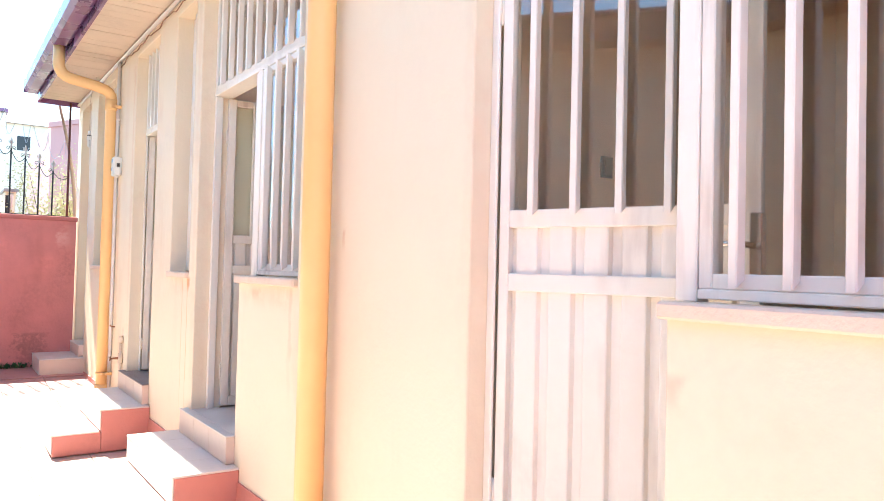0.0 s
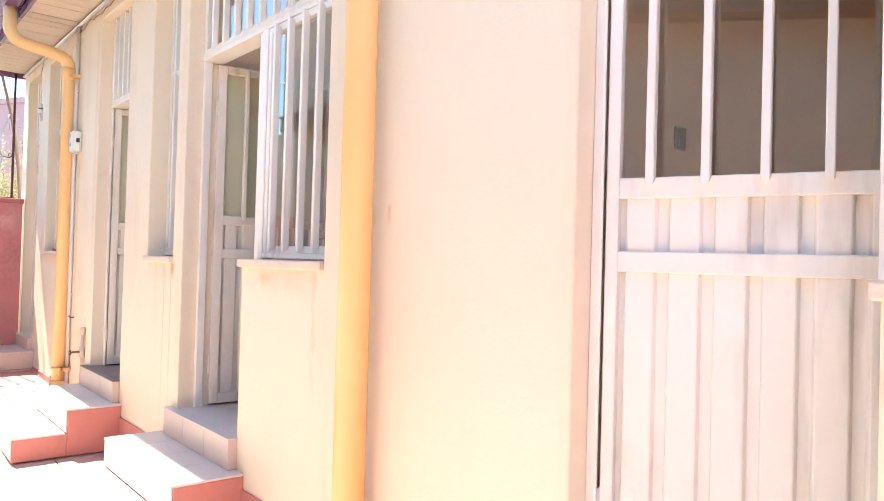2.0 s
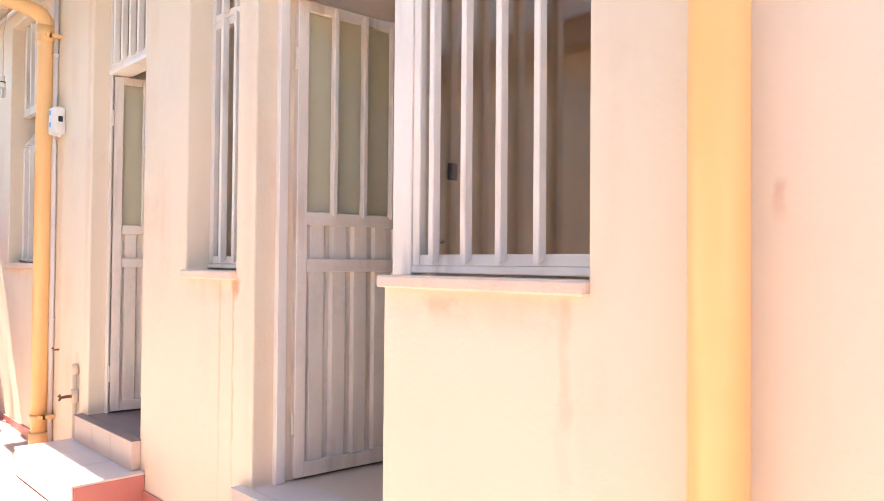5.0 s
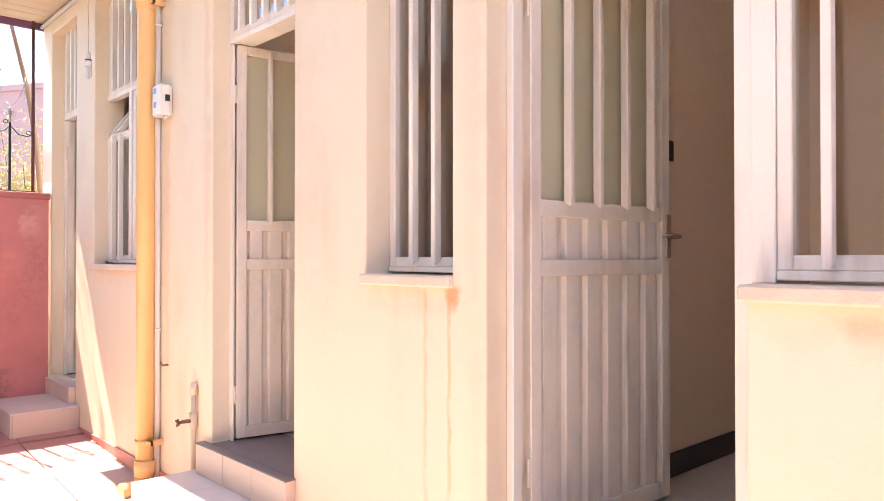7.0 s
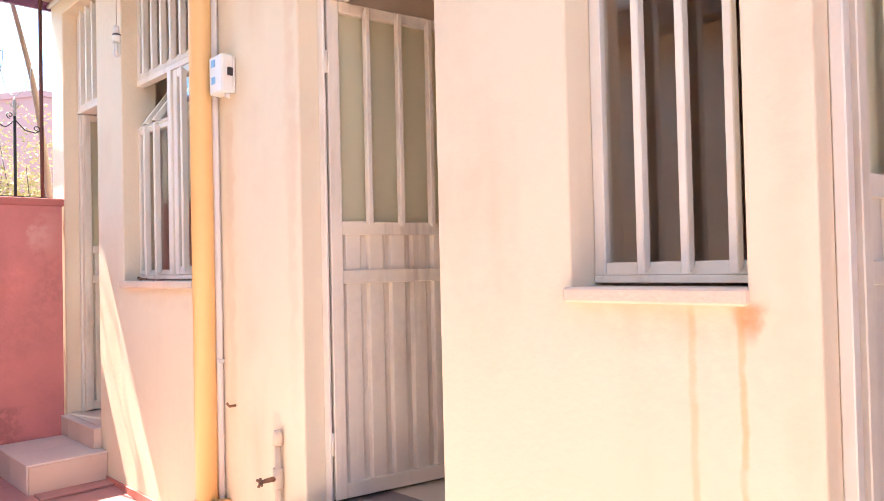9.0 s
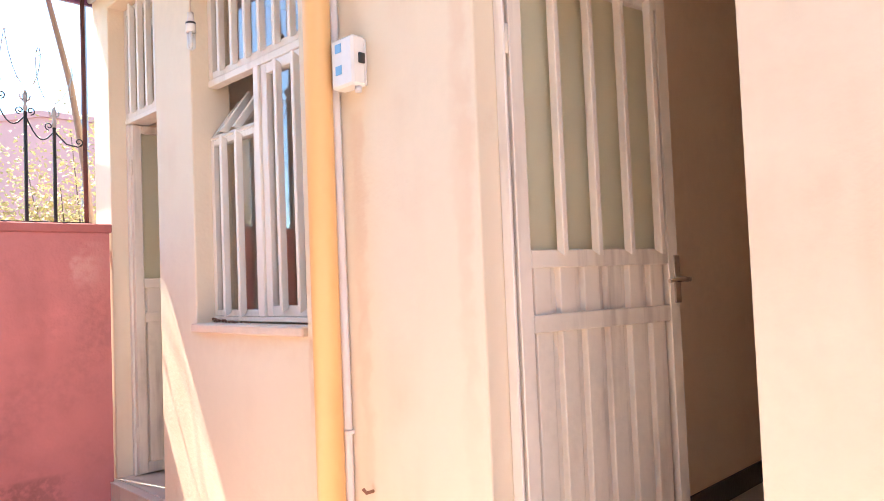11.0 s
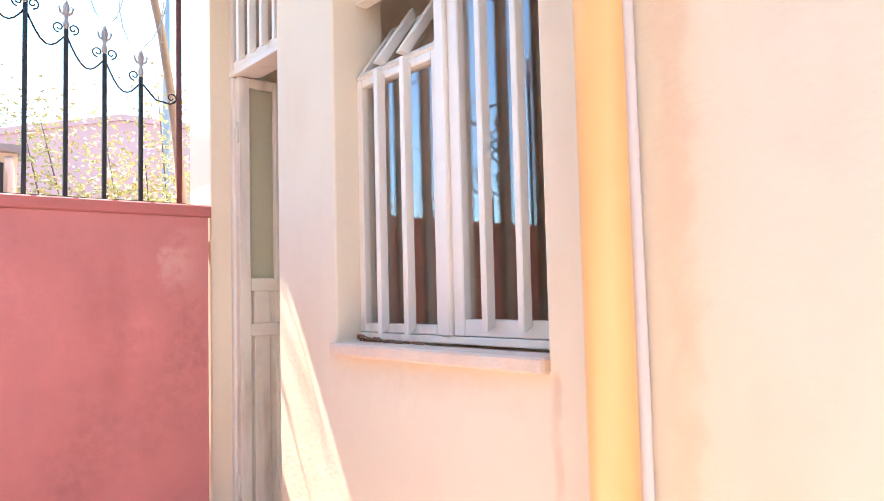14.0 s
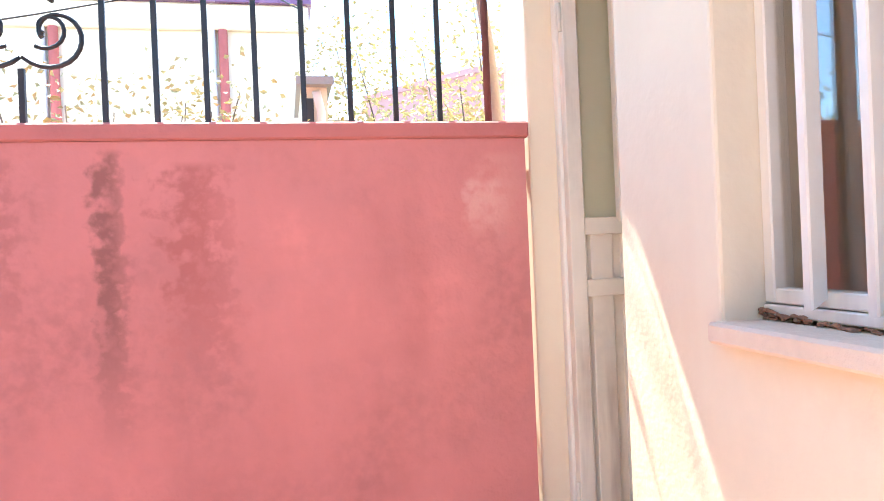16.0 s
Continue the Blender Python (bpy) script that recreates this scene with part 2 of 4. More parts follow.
def tube(bm, points, radius, sides=10, cap=True):
    """A round tube along points; radius one number or one for each point."""
    points = [Vector(p) for p in points]
    rings = []
    side = None
    for i, p in enumerate(points):
        a, c = points[max(i - 1, 0)], points[min(i + 1, len(points) - 1)]
        way = (c - a).normalized()
        if side is None:
            side = way.orthogonal().normalized()
        side = (side - way * side.dot(way)).normalized()
        up = way.cross(side)
        r = radius[i] if isinstance(radius, (list, tuple)) else radius
        rings.append([bm.verts.new(p + (side * math.cos(q) + up * math.sin(q)) * r)
                      for q in (2 * math.pi * k / sides for k in range(sides))])
    for a, c in zip(rings, rings[1:]):
        for k in range(sides):
            f = bm.faces.new((a[k], a[(k + 1) % sides], c[(k + 1) % sides], c[k]))
            f.smooth = True
    if cap:
        bm.faces.new(list(reversed(rings[0])))
        bm.faces.new(rings[-1])
    return bm


def linked(name, bm, mat, matrix=None):
    bmesh.ops.recalc_face_normals(bm, faces=bm.faces)
    me = bpy.data.meshes.new(name)
    bm.to_mesh(me)
    bm.free()
    me.materials.append(mat)
    ob = new(name, me)
    if matrix is not None:
        ob.matrix_world = matrix
    return ob


def part(name, bm, mat, parent, label=""):
    ob = linked(name, bm, mat)
    ob.parent = parent
    if label:
        ob["label"] = label
    return ob


def piece(name, me, parent, m):
    ob = new(name, me)
    ob.parent = parent
    ob.matrix_basis = m
    return ob


def thing(name, label, category, group="", kind="", at=(0, 0, 0)):
    ob = new(name)
    ob.location = at
    return tagged(ob, label, category, group, kind)


def setting(name, bm, mat, label, category):
    return tagged(linked(name, bm, mat), label, category, kind="structure")


# ---- facade ----
THICK = 0.2
FLOOR = 0.39          # floor of the rooms
TOP = 3.05            # head of the openings
SILL = 1.245
HEAD = 2.41           # middle of the transom bars
ENDY, BACKY = 4.30, -7.6
# openings: y of the far and near side, and z of the sill
OPENINGS = {
    "far_door": (4.06, 3.44, FLOOR),
    "far_window": (3.05, 2.16, SILL + 0.015),
    "door_b": (1.265, 0.505, FLOOR),
    "narrow_window": (0.01, -0.45, SILL),
    "door_a": (-0.60, -1.403, FLOOR),
    "window_a": (-1.403, -2.17, SILL),
    "door_c": (-3.456, -4.19, FLOOR),
    "window_c": (-4.19, -5.02, SILL),
}


def facade():
    ys = sorted({BACKY, ENDY, *[v for o in OPENINGS.values() for v in o[:2]]})
    zs = sorted({-0.35, 3.22, TOP, *[o[2] for o in OPENINGS.values()]})

    def is_open(y, z):
        return any(o[1] < y < o[0] and o[2] < z < TOP for o in OPENINGS.values())

    bm = bmesh.new()
    verts = {}

    def vert(x, y, z):
        key = (round(x, 4), round(y, 4), round(z, 4))
        if key not in verts:
            verts[key] = bm.verts.new((x, y, z))
        return verts[key]

    solid = {}
    for i in range(len(ys) - 1):
        for k in range(len(zs) - 1):
            solid[i, k] = not is_open((ys[i] + ys[i + 1]) / 2, (zs[k] + zs[k + 1]) / 2)
    for (i, k), filled in solid.items():
        if not filled:
            continue
        y0, y1, z0, z1 = ys[i], ys[i + 1], zs[k], zs[k + 1]
        for x in (0.0, THICK):
            bm.faces.new([vert(x, y0, z0), vert(x, y1, z0), vert(x, y1, z1), vert(x, y0, z1)])
        for (di, dk), (a, c) in {(-1, 0): ((y0, z0), (y0, z1)), (1, 0): ((y1, z0), (y1, z1)),
                                 (0, -1): ((y0, z0), (y1, z0)), (0, 1): ((y0, z1), (y1, z1))}.items():
            if not solid.get((i + di, k + dk), False):
                bm.faces.new([vert(0, *a), vert(0, *c), vert(THICK, *c), vert(THICK, *a)])
    bmesh.ops.recalc_face_normals(bm, faces=bm.faces)
    bmesh.ops.dissolve_limit(bm, angle_limit=0.02, verts=bm.verts, edges=bm.edges)
    sharp = [e for e in bm.edges if len(e.link_faces) == 2 and e.calc_face_angle(0) > 1.0]
    bmesh.ops.bevel(bm, geom=sharp, offset=0.007, segments=2, affect="EDGES", profile=0.5)
    return setting("wall_facade", bm, M_WALL, "peach painted plaster facade with stains and recessed openings", "wall")


facade()

# plaster sills below the windows
for key in ("far_window", "narrow_window", "window_a", "window_c"):
    y1, y0, z = OPENINGS[key]
    bm = box_mesh(-0.025, 0.085, y0 - 0.005, y1 + 0.012, z - 0.035, z + 0.004, bevel=0.006)
    tagged(linked("window_sill", bm, M_SILL), "peach plaster window sill, worn and stained", "window sill", "window sills")


# ---- steel doors and windows ----
FX0, FX1 = 0.09, 0.135      # the steel frames' depth


def bar_mesh(z0, z1, out=0.030, w=0.022):
    """A flat steel bar standing edge-on from the frame, its ends cut aslant with the tip in front."""
    bm = bmesh.new()
    slope, e = 0.018, 0.003
    section = ((0.0, -w / 2, 0.0), (-out + e, -w / 2, 0.9), (-out, -w / 2 + e, 1.0), (-out, w / 2 - e, 1.0), (-out + e, w / 2, 0.9), (0.0, w / 2, 0.0))
    a, c = ([bm.verts.new((x, y, z + d * slope * q)) for x, y, q in section] for z, d in ((z0, -1), (z1, 1)))
    for k in range(6):
        bm.faces.new((a[k], a[(k + 1) % 6], c[(k + 1) % 6], c[k]))
    bm.faces.new(a[::-1]), bm.faces.new(c)
    return bm


def add_bars(parent, x, y0, y1, count, z0, z1, name="bar", at=None, paint=None):
    """Bars over a field from y0 to y1, evenly spaced or at the given places."""
    bm = bar_mesh(z0, z1)
    bmesh.ops.recalc_face_normals(bm, faces=bm.faces)
    me = bpy.data.meshes.new(name)
    bm.to_mesh(me)
    bm.free()
    me.materials.append(paint or M_STEEL)
    for y in at or [y0 + (y1 - y0) * (k + 1) / (count + 1) for k in range(count)]:
        piece(name, me, parent, Matrix.Translation((x, y, 0)))


def steel_field(parent, y0, y1, z0, z1, bars, stile=0.035, pane=None, x0=FX0, x1=FX1, bar_reach=0.012, at=None):
    """A frame of four steel members with a pane and bars."""
    f = bmesh.new()
    box(f, x0, x1, y0, y0 + stile, z0, z1, 0.003)
    box(f, x0, x1, y1 - stile, y1, z0, z1, 0.003)
    box(f, x0 + 0.001, x1 - 0.001, y0 + stile, y1 - stile, z0, z0 + stile, 0.003)
    box(f, x0 + 0.001, x1 - 0.001, y0 + stile, y1 - stile, z1 - stile, z1, 0.003)
    part("frame", f, M_STEEL, parent)
    if pane:
        p = part("pane", box_mesh(x0 + 0.022, x0 + 0.026, y0 + stile - 0.006, y1 - stile + 0.006, z0 + stile - 0.006, z1 - stile + 0.006), pane, parent, "glass pane")
        p.visible_shadow = False
    if bars:
        add_bars(parent, x0, y0 + stile, y1 - stile, bars, z0 + stile - bar_reach, z1 - stile + bar_reach, at=at)


def door_leaf(width, height, glass_mat, bars=4, ribs=6, first=0.165, gap=0.149, st=0.05, paint=None):
    """A steel leaf: hinge at the origin, leaf along -y, outer face towards -x."""
    leaf = new("door_leaf")
    t, end = 0.04, 0.05
    r1, r2 = 1.04, 0.845     # undersides of the two rails
    f = bmesh.new()
    box(f, 0, t, -st, 0, 0, height, 0.003)
    box(f, 0, t, -width, -width + end, 0, height, 0.003)
    for z0, z1 in ((0.0, 0.06), (r2, r2 + 0.055), (r1, r1 + 0.055), (height - 0.045, height)):
        box(f, 0.001, t - 0.001, -width + end, -st, z0, z1, 0.003)
    paint = paint or M_DOOR
    part("frame", f, paint, leaf)
    for z0, z1 in ((0.06, r2), (r2 + 0.055, r1)):
        s = bmesh.new()
        box(s, 0.03, 0.034, -width + end - 0.004, -st + 0.004, z0 - 0.004, z1 + 0.004)
        n = ribs
        for k in range(n):
            c = -st - (width - st - end) * (k + 0.5) / n
            half = (width - st - end) / n * 0.38
            prof = ((c - half, 0.03), (c - half + 0.006, 0.014), (c - half + 0.010, 0.012), (c + half - 0.010, 0.012), (c + half - 0.006, 0.014), (c + half, 0.03))
            lo = [s.verts.new((x, y, z0)) for y, x in prof]
            hi = [s.verts.new((x, y, z1)) for y, x in prof]
            for a in range(5):
                s.faces.new((lo[a], lo[a + 1], hi[a + 1], hi[a]))
        part("ribbed_panel", s, paint, leaf)
    p = part("pane", box_mesh(0.026, 0.03, -width + end - 0.004, -st + 0.004, r1 + 0.05, height - 0.04), glass_mat, leaf,
             "glass pane of the door")
    p.visible_shadow = False
    add_bars(leaf, 0.0, 0, 0, 0, r1 + 0.052, height - 0.035, at=[-first - gap * k for k in range(bars)], paint=paint)
    h = bmesh.new()
    box(h, -0.006, t + 0.006, -width - 0.003, -width + 0.028, r2 + 0.06, r1 + 0.03, 0.003)
    plate = part("lock_plate", h, M_CHROME, leaf, "worn chrome lock plate")
    for sx in (-1, 1):
        k = bmesh.new()
        x0 = -0.006 if sx < 0 else t + 0.006
        tube(k, [(x0, -width + 0.014, 0.985), (x0 + sx * 0.045, -width + 0.014, 0.985)], 0.008)
        tube(k, [(x0 + sx * 0.045, -width + 0.008, 0.985), (x0 + sx * 0.05, -width + 0.06, 0.99), (x0 + sx * 0.05, -width + 0.12, 0.982)], [0.008, 0.008, 0.007])
        part("lever_handle", k, M_CHROME, leaf, "chrome lever handle")
    for z in (0.22, height - 0.25):
        k = bmesh.new()
        tube(k, [(0.006, 0.006, z - 0.045), (0.006, 0.006, z + 0.045)], 0.006)
        part("hinge", k, paint, leaf)
    return leaf


def door_unit(key, name, label, leaf_label, hinge_y, angle, glass_mat, width, bars, transom_to=None, transom_bars=4, ribs=6, first=0.165, gap=0.149, fx=FX0, hinge_x=0.15, jamb=0.03, jamb_deep=FX1 - FX0, st=0.05, near_jamb=0.0):
    """Frame, transom with bars and the leaf in one opening."""
    y1, y0, z0 = OPENINGS[key]
    end = transom_to if transom_to is not None else y0
    frame_ob = thing(name, label, "door", kind="structure")
    f = bmesh.new()
    fx1 = fx + FX1 - FX0
    box(f, fx, fx + jamb_deep, y1 - jamb, y1 - 0.001, FLOOR, HEAD - 0.03, 0.003)
    if transom_to is None:
        box(f, fx, fx1, y0 + 0.001, y0 + 0.03, FLOOR, HEAD - 0.03, 0.003)
    if near_jamb:
        box(f, fx + 0.002, fx1 - 0.002, y0 + 0.001, y0 + near_jamb, FLOOR, HEAD - 0.03, 0.003)
    part("door_frame", f, M_STEEL, frame_ob)
    part("transom_bar", box_mesh(fx - 0.004, THICK, y0 + 0.001 if transom_to is None else y0, y1 - 0.001, HEAD - 0.028, HEAD + 0.0, bevel=0.003), M_STEEL, frame_ob)
    steel_field(frame_ob, end + 0.001, y1 - 0.001, HEAD, TOP - 0.002, transom_bars, pane=M_PANE, x0=fx, x1=fx1)
    leaf = door_leaf(width, 1.975, glass_mat, bars, ribs, first, gap, st, M_STEEL if glass_mat is M_PANE else M_DOOR)
    leaf.name = "door_leaf"
    tagged(leaf, leaf_label, "door leaf", "steel door leaves")
    leaf.matrix_world = pose(hinge_x, hinge_y, FLOOR + 0.012, 0, 0, angle)
    return frame_ob


door_unit("far_door", "door_1", "white steel door frame with barred transom at the end of the facade",
          "white steel door leaf with ribbed panels, standing open inwards", 3.99, 88, M_FROST, 0.55, 3, transom_bars=4, ribs=4, hinge_x=0.1)
door_unit("door_b", "door_2", "white steel door frame with barred transom",
          "white steel door leaf with barred glass, standing open inwards", 1.219, 79, M_FROST, 0.72, 4, transom_bars=5, jamb=0.038, jamb_deep=0.012, hinge_x=0.108)
door_unit("door_a", "door_3", "white steel door frame with barred transom beside a window",
          "white steel door leaf with ribbed panels, wide open inwards", -0.634, 85, M_FROST, 0.745, 4, hinge_x=0.172, near_jamb=0.07, transom_to=-2.165, transom_bars=9)
door_unit("door_c", "door_4", "white steel door frame beside a barred window",
          "white steel door with ribbed panels and barred glass, half open", -3.492, 20.5, M_PANE, 0.76, 4, jamb=0.033, jamb_deep=0.012, st=0.034, first=0.120, gap=0.137, fx=0.07, hinge_x=0.086, transom_to=-5.015, transom_bars=9)


def side_window(key, name, label, places, fx=FX0):
    """The fixed window beside a door, its casing flush with the door frame."""
    y1, y0, z0 = OPENINGS[key]
    fx1 = fx + FX1 - FX0
    w = thing(name, label, "window", kind="structure")
    part("mullion", box_mesh(fx - 0.006, fx1, y1 - 0.03, y1 + 0.026, z0 + 0.004, HEAD - 0.028, bevel=0.003), M_STEEL, w)
    part("transom_bar", box_mesh(fx - 0.004, THICK, y0 + 0.001, y1 - 0.001, HEAD - 0.028, HEAD, bevel=0.003), M_STEEL, w)
    part("bottom_rail", box_mesh(fx - 0.004, fx1, y0 + 0.001, y1 - 0.031, z0 + 0.011, z0 + 0.034, bevel=0.003), M_STEEL, w)
    steel_field(w, y0 + 0.001, y1 - 0.031, z0 + 0.034, HEAD - 0.03, len(places), stile=0.035, pane=M_PANE, x0=fx, x1=fx1, at=places)
    return w


side_window("window_a", "window_1", "white barred steel window beside the open door", [-1.55 - 0.137 * k for k in range(4)])
side_window("window_c", "window_2", "white barred steel window beside the half-open door", [-4.325 - 0.122 * k for k in range(6)], fx=0.07)

# the narrow window
y1, y0, z0 = OPENINGS["narrow_window"]
narrow = thing("window_3", "narrow white barred steel window deep in its reveal", "window", kind="structure")
part("bottom_rail", box_mesh(0.106, 0.155, y0 + 0.001, y1 - 0.001, z0 + 0.011, z0 + 0.03, bevel=0.003), M_STEEL, narrow)
steel_field(narrow, y0 + 0.001, y1 - 0.001, z0 + 0.03, HEAD - 0.012, 3, pane=M_PANE, x0=0.11, x1=0.155, at=[-0.148, -0.268, -0.388])
steel_field(narrow, y0 + 0.001, y1 - 0.001, HEAD - 0.011, TOP - 0.002, 3, pane=M_PANE, x0=0.11, x1=0.155, at=[-0.148, -0.268, -0.388])

# the far window: transom, fixed half, and a half with a tilted vent
y1, y0, z0 = OPENINGS["far_window"]
mid = 2.615
far = thing("window_4", "white barred steel window with a tilted vent sash and rusty lower rail", "window", kind="structure")
part("bottom_rail", box_mesh(FX0 - 0.004, FX1, y0 + 0.001, y1 - 0.001, z0 + 0.011, z0 + 0.032, bevel=0.003), M_STEEL, far)
steel_field(far, y0 + 0.001, y1 - 0.001, HEAD, TOP - 0.002, 6, pane=M_PANE)
part("transom_bar", box_mesh(FX0 - 0.004, FX1, y0 + 0.001, y1 - 0.001, HEAD - 0.034, HEAD - 0.001, bevel=0.003), M_STEEL, far)
steel_field(far, y0 + 0.001, mid - 0.03, z0 + 0.034, HEAD - 0.036, 2, stile=0.045, pane=M_PANE, at=[2.43, 2.3])
part("mullion", box_mesh(FX0 - 0.012, FX1, mid - 0.029, mid + 0.015, z0 + 0.033, HEAD - 0.035, bevel=0.004), M_STEEL, far)
steel_field(far, mid + 0.016, y1 - 0.001, z0 + 0.034, 2.12, 2, stile=0.028, pane=M_PANE, at=[2.9, 2.765])
vent = part("vent_sash", box_mesh(-0.006, 0.006, mid + 0.05, mid + 0.054, -0.25, -0.249), M_STEEL, far, "tilted vent sash, half open")
f = bmesh.new()
box(f, -0.012, 0.012, mid + 0.02, mid + 0.042, -0.255, -0.005)
box(f, -0.012, 0.012, y1 - 0.03, y1 - 0.008, -0.255, -0.005)
box(f, -0.011, 0.011, mid + 0.042, y1 - 0.03, -0.255, -0.232)
box(f, -0.011, 0.011, mid + 0.042, y1 - 0.03, -0.028, -0.005)
part("sash_frame", f, M_STEEL, vent)
pane_ob = part("pane", box_mesh(-0.002, 0.002, mid + 0.04, y1 - 0.028, -0.24, -0.02), M_PANE, vent, "glass pane")
pane_ob.visible_shadow = False
add_bars(vent, -0.012, mid + 0.042, y1 - 0.03, 2, -0.24, -0.02)
vent.matrix_basis = pose(0.245, 0, 2.325, 0, 36, 0)
bm = bmesh.new()
for k in range(60):
    c = (FX0 - 0.008 + random.uniform(-0.012, 0.004), y1 - 0.01 - 0.34 * (k / 60) ** 1.8, z0 + 0.006 + random.uniform(0, 0.02) * (1 - k / 60))
    g = bmesh.ops.create_icosphere(bm, subdivisions=1, radius=random.uniform(0.003, 0.008))["verts"]
    bmesh.ops.scale(bm, vec=(0.5, 1.6, 0.6), verts=g)
    bmesh.ops.translate(bm, vec=c, verts=g)
part("rust_crust", bm, M_RUST, far, "flaking rust at the corner")

# ---- rooms behind the facade ----
setting("wall_back", box_mesh(2.7, 2.85, BACKY, ENDY, -0.3, 3.2), M_INNER, "beige painted wall at the back of the rooms", "wall")
for name, y in (("wall_end_north", ENDY - 0.15), ("wall_end_south", BACKY)):
    setting(name, box_mesh(THICK + 0.002, 2.698, y, y + 0.15, -0.3, 3.2), M_INNER, "beige painted end wall of the building", "wall")
# The unseen partition at -5.3 is added to keep room C small and bright.
for k, y in enumerate((-5.3, -3.217, -0.56, 0.30, 1.32, 3.25)):
    setting(f"wall_partition_{k + 1}", box_mesh(THICK + 0.002, 2.698, y, y + 0.1, FLOOR + 0.001, 2.95), M_INNER, "beige painted partition wall, real or added, between rooms", "wall")
    if y in (-0.56, 1.32, -3.217):
        setting("baseboard", box_mesh(THICK + 0.004, 2.69, y - 0.012, y - 0.002, FLOOR + 0.002, FLOOR + 0.1), M_SKIRT, "black tile skirting along the inner wall", "baseboard")
setting("baseboard", box_mesh(2.686, 2.698, BACKY + 0.16, ENDY - 0.16, FLOOR + 0.002, FLOOR + 0.1), M_SKIRT, "black tile skirting along the back wall", "baseboard")
setting("floor", box_mesh(THICK + 0.002, 2.698, BACKY + 0.151, ENDY - 0.151, FLOOR - 0.15, FLOOR), M_INNER_FLOOR, "brown tiled floor of the rooms", "floor")
setting("ceiling", box_mesh(THICK + 0.002, 2.698, BACKY + 0.151, ENDY - 0.151, 2.952, 3.0), M_INNER_CEIL, "plain painted room ceiling", "ceiling")


def wall_switch(x, y, z, facing_x):
    s = thing("light_switch", "dark plastic light switch on the inner wall", "light switch", "light switches", at=(x, y, z))
    if facing_x:
        part("plate", box_mesh(-0.012, 0, -0.034, 0.034, -0.043, 0.043, bevel=0.004), M_DARK, s)
        part("rocker", box_mesh(-0.018, -0.011, -0.02, 0.02, -0.03, 0.03, bevel=0.002), M_DARK, s)
    else:
        part("plate", box_mesh(-0.034, 0.034, -0.012, 0, -0.043, 0.043, bevel=0.004), M_DARK, s)
        part("rocker", box_mesh(-0.02, 0.02, -0.018, -0.011, -0.03, 0.03, bevel=0.002), M_DARK, s)
    return s


wall_switch(1.14, -0.562, 1.755, False)
wall_switch(0.86, -3.219, 1.737, False)

# ---- roof ----
ROOFY0 = BACKY - 0.2
bm = bmesh.new()
prof = ((-0.44, 3.34), (4.2, 4.6))
n = 140
rows = []
for k in range(n + 1):
    y = ROOFY0 + (ENDY + 0.03 - ROOFY0) * k / n
    lift = 0.012 * math.cos(k * math.pi)
    rows.append([bm.verts.new((x, y, z + lift)) for x, z in prof] + [bm.verts.new((x, y, z + lift - 0.02)) for x, z in prof])
for a, c in zip(rows, rows[1:]):
    bm.faces.new((a[0], a[1], c[1], c[0])), bm.faces.new((a[2], c[2], c[3], a[3]))
    bm.faces.new((a[0], c[0], c[2], a[2])), bm.faces.new((a[1], a[3], c[3], c[1]))
bm.faces.new(rows[0][0:2] + rows[0][3:1:-1]), bm.faces.new(rows[-1][0:2] + rows[-1][3:1:-1])
setting("roof", bm, M_ROOF, "purple corrugated metal roof sheet", "roof")
setting("wall_gable", box_mesh(0.001, 3.75, ENDY - 0.16, ENDY - 0.01, 3.222, 3.4), M_WALL, "peach plaster above the wall plate", "wall")
gutter = thing("gutter", "dark purple metal gutter along the eave", "gutter")
bm = bmesh.new()
sec = ((-0.585, 3.34), (-0.60, 3.335), (-0.595, 3.24), (-0.56, 3.2), (-0.47, 3.2), (-0.445, 3.215), (-0.445, 3.335), (-0.455, 3.335), (-0.457, 3.225), (-0.475, 3.212), (-0.555, 3.212), (-0.583, 3.245))
a = [bm.verts.new((x, ROOFY0, z)) for x, z in sec]
c = [bm.verts.new((x, ENDY - 0.12, z)) for x, z in sec]
for k in range(len(sec)):
    bm.faces.new((a[k], a[(k + 1) % len(sec)], c[(k + 1) % len(sec)], c[k]))
part("channel", bm, M_FASCIA, gutter)
part("end_cap", box_mesh(-0.597, -0.446, ENDY - 0.119, ENDY - 0.112, 3.202, 3.335), M_FASCIA, gutter)
setting("fascia", box_mesh(-0.44, -0.415, ROOFY0, ENDY, 3.15, 3.335), M_FASCIA, "purple painted fascia board", "fascia")
setting("verge", box_mesh(-0.44, 0.02, ENDY + 0.002, ENDY + 0.025, 3.13, 3.36), M_FASCIA, "dark verge board at the roof's end", "fascia")
bm = bmesh.new()
y = ROOFY0
while y < ENDY - 0.01:
    w = min(0.145, ENDY - y)
    box(bm, -0.413, -0.002, y + 0.002, y + w - 0.003, 3.185 + random.uniform(0, 0.003), 3.2)
    y += w
box(bm, -0.413, -0.002, ROOFY0, ENDY, 3.2, 3.205)
setting("soffit", bm, M_SOFFIT, "cream boarded soffit under the eave", "soffit")
setting("cornice", tube(bmesh.new(), [(-0.012, ROOFY0, 3.155), (-0.012, ENDY, 3.155)], 0.016, 8), M_CONDUIT, "thin white pipe under the soffit", "trim")


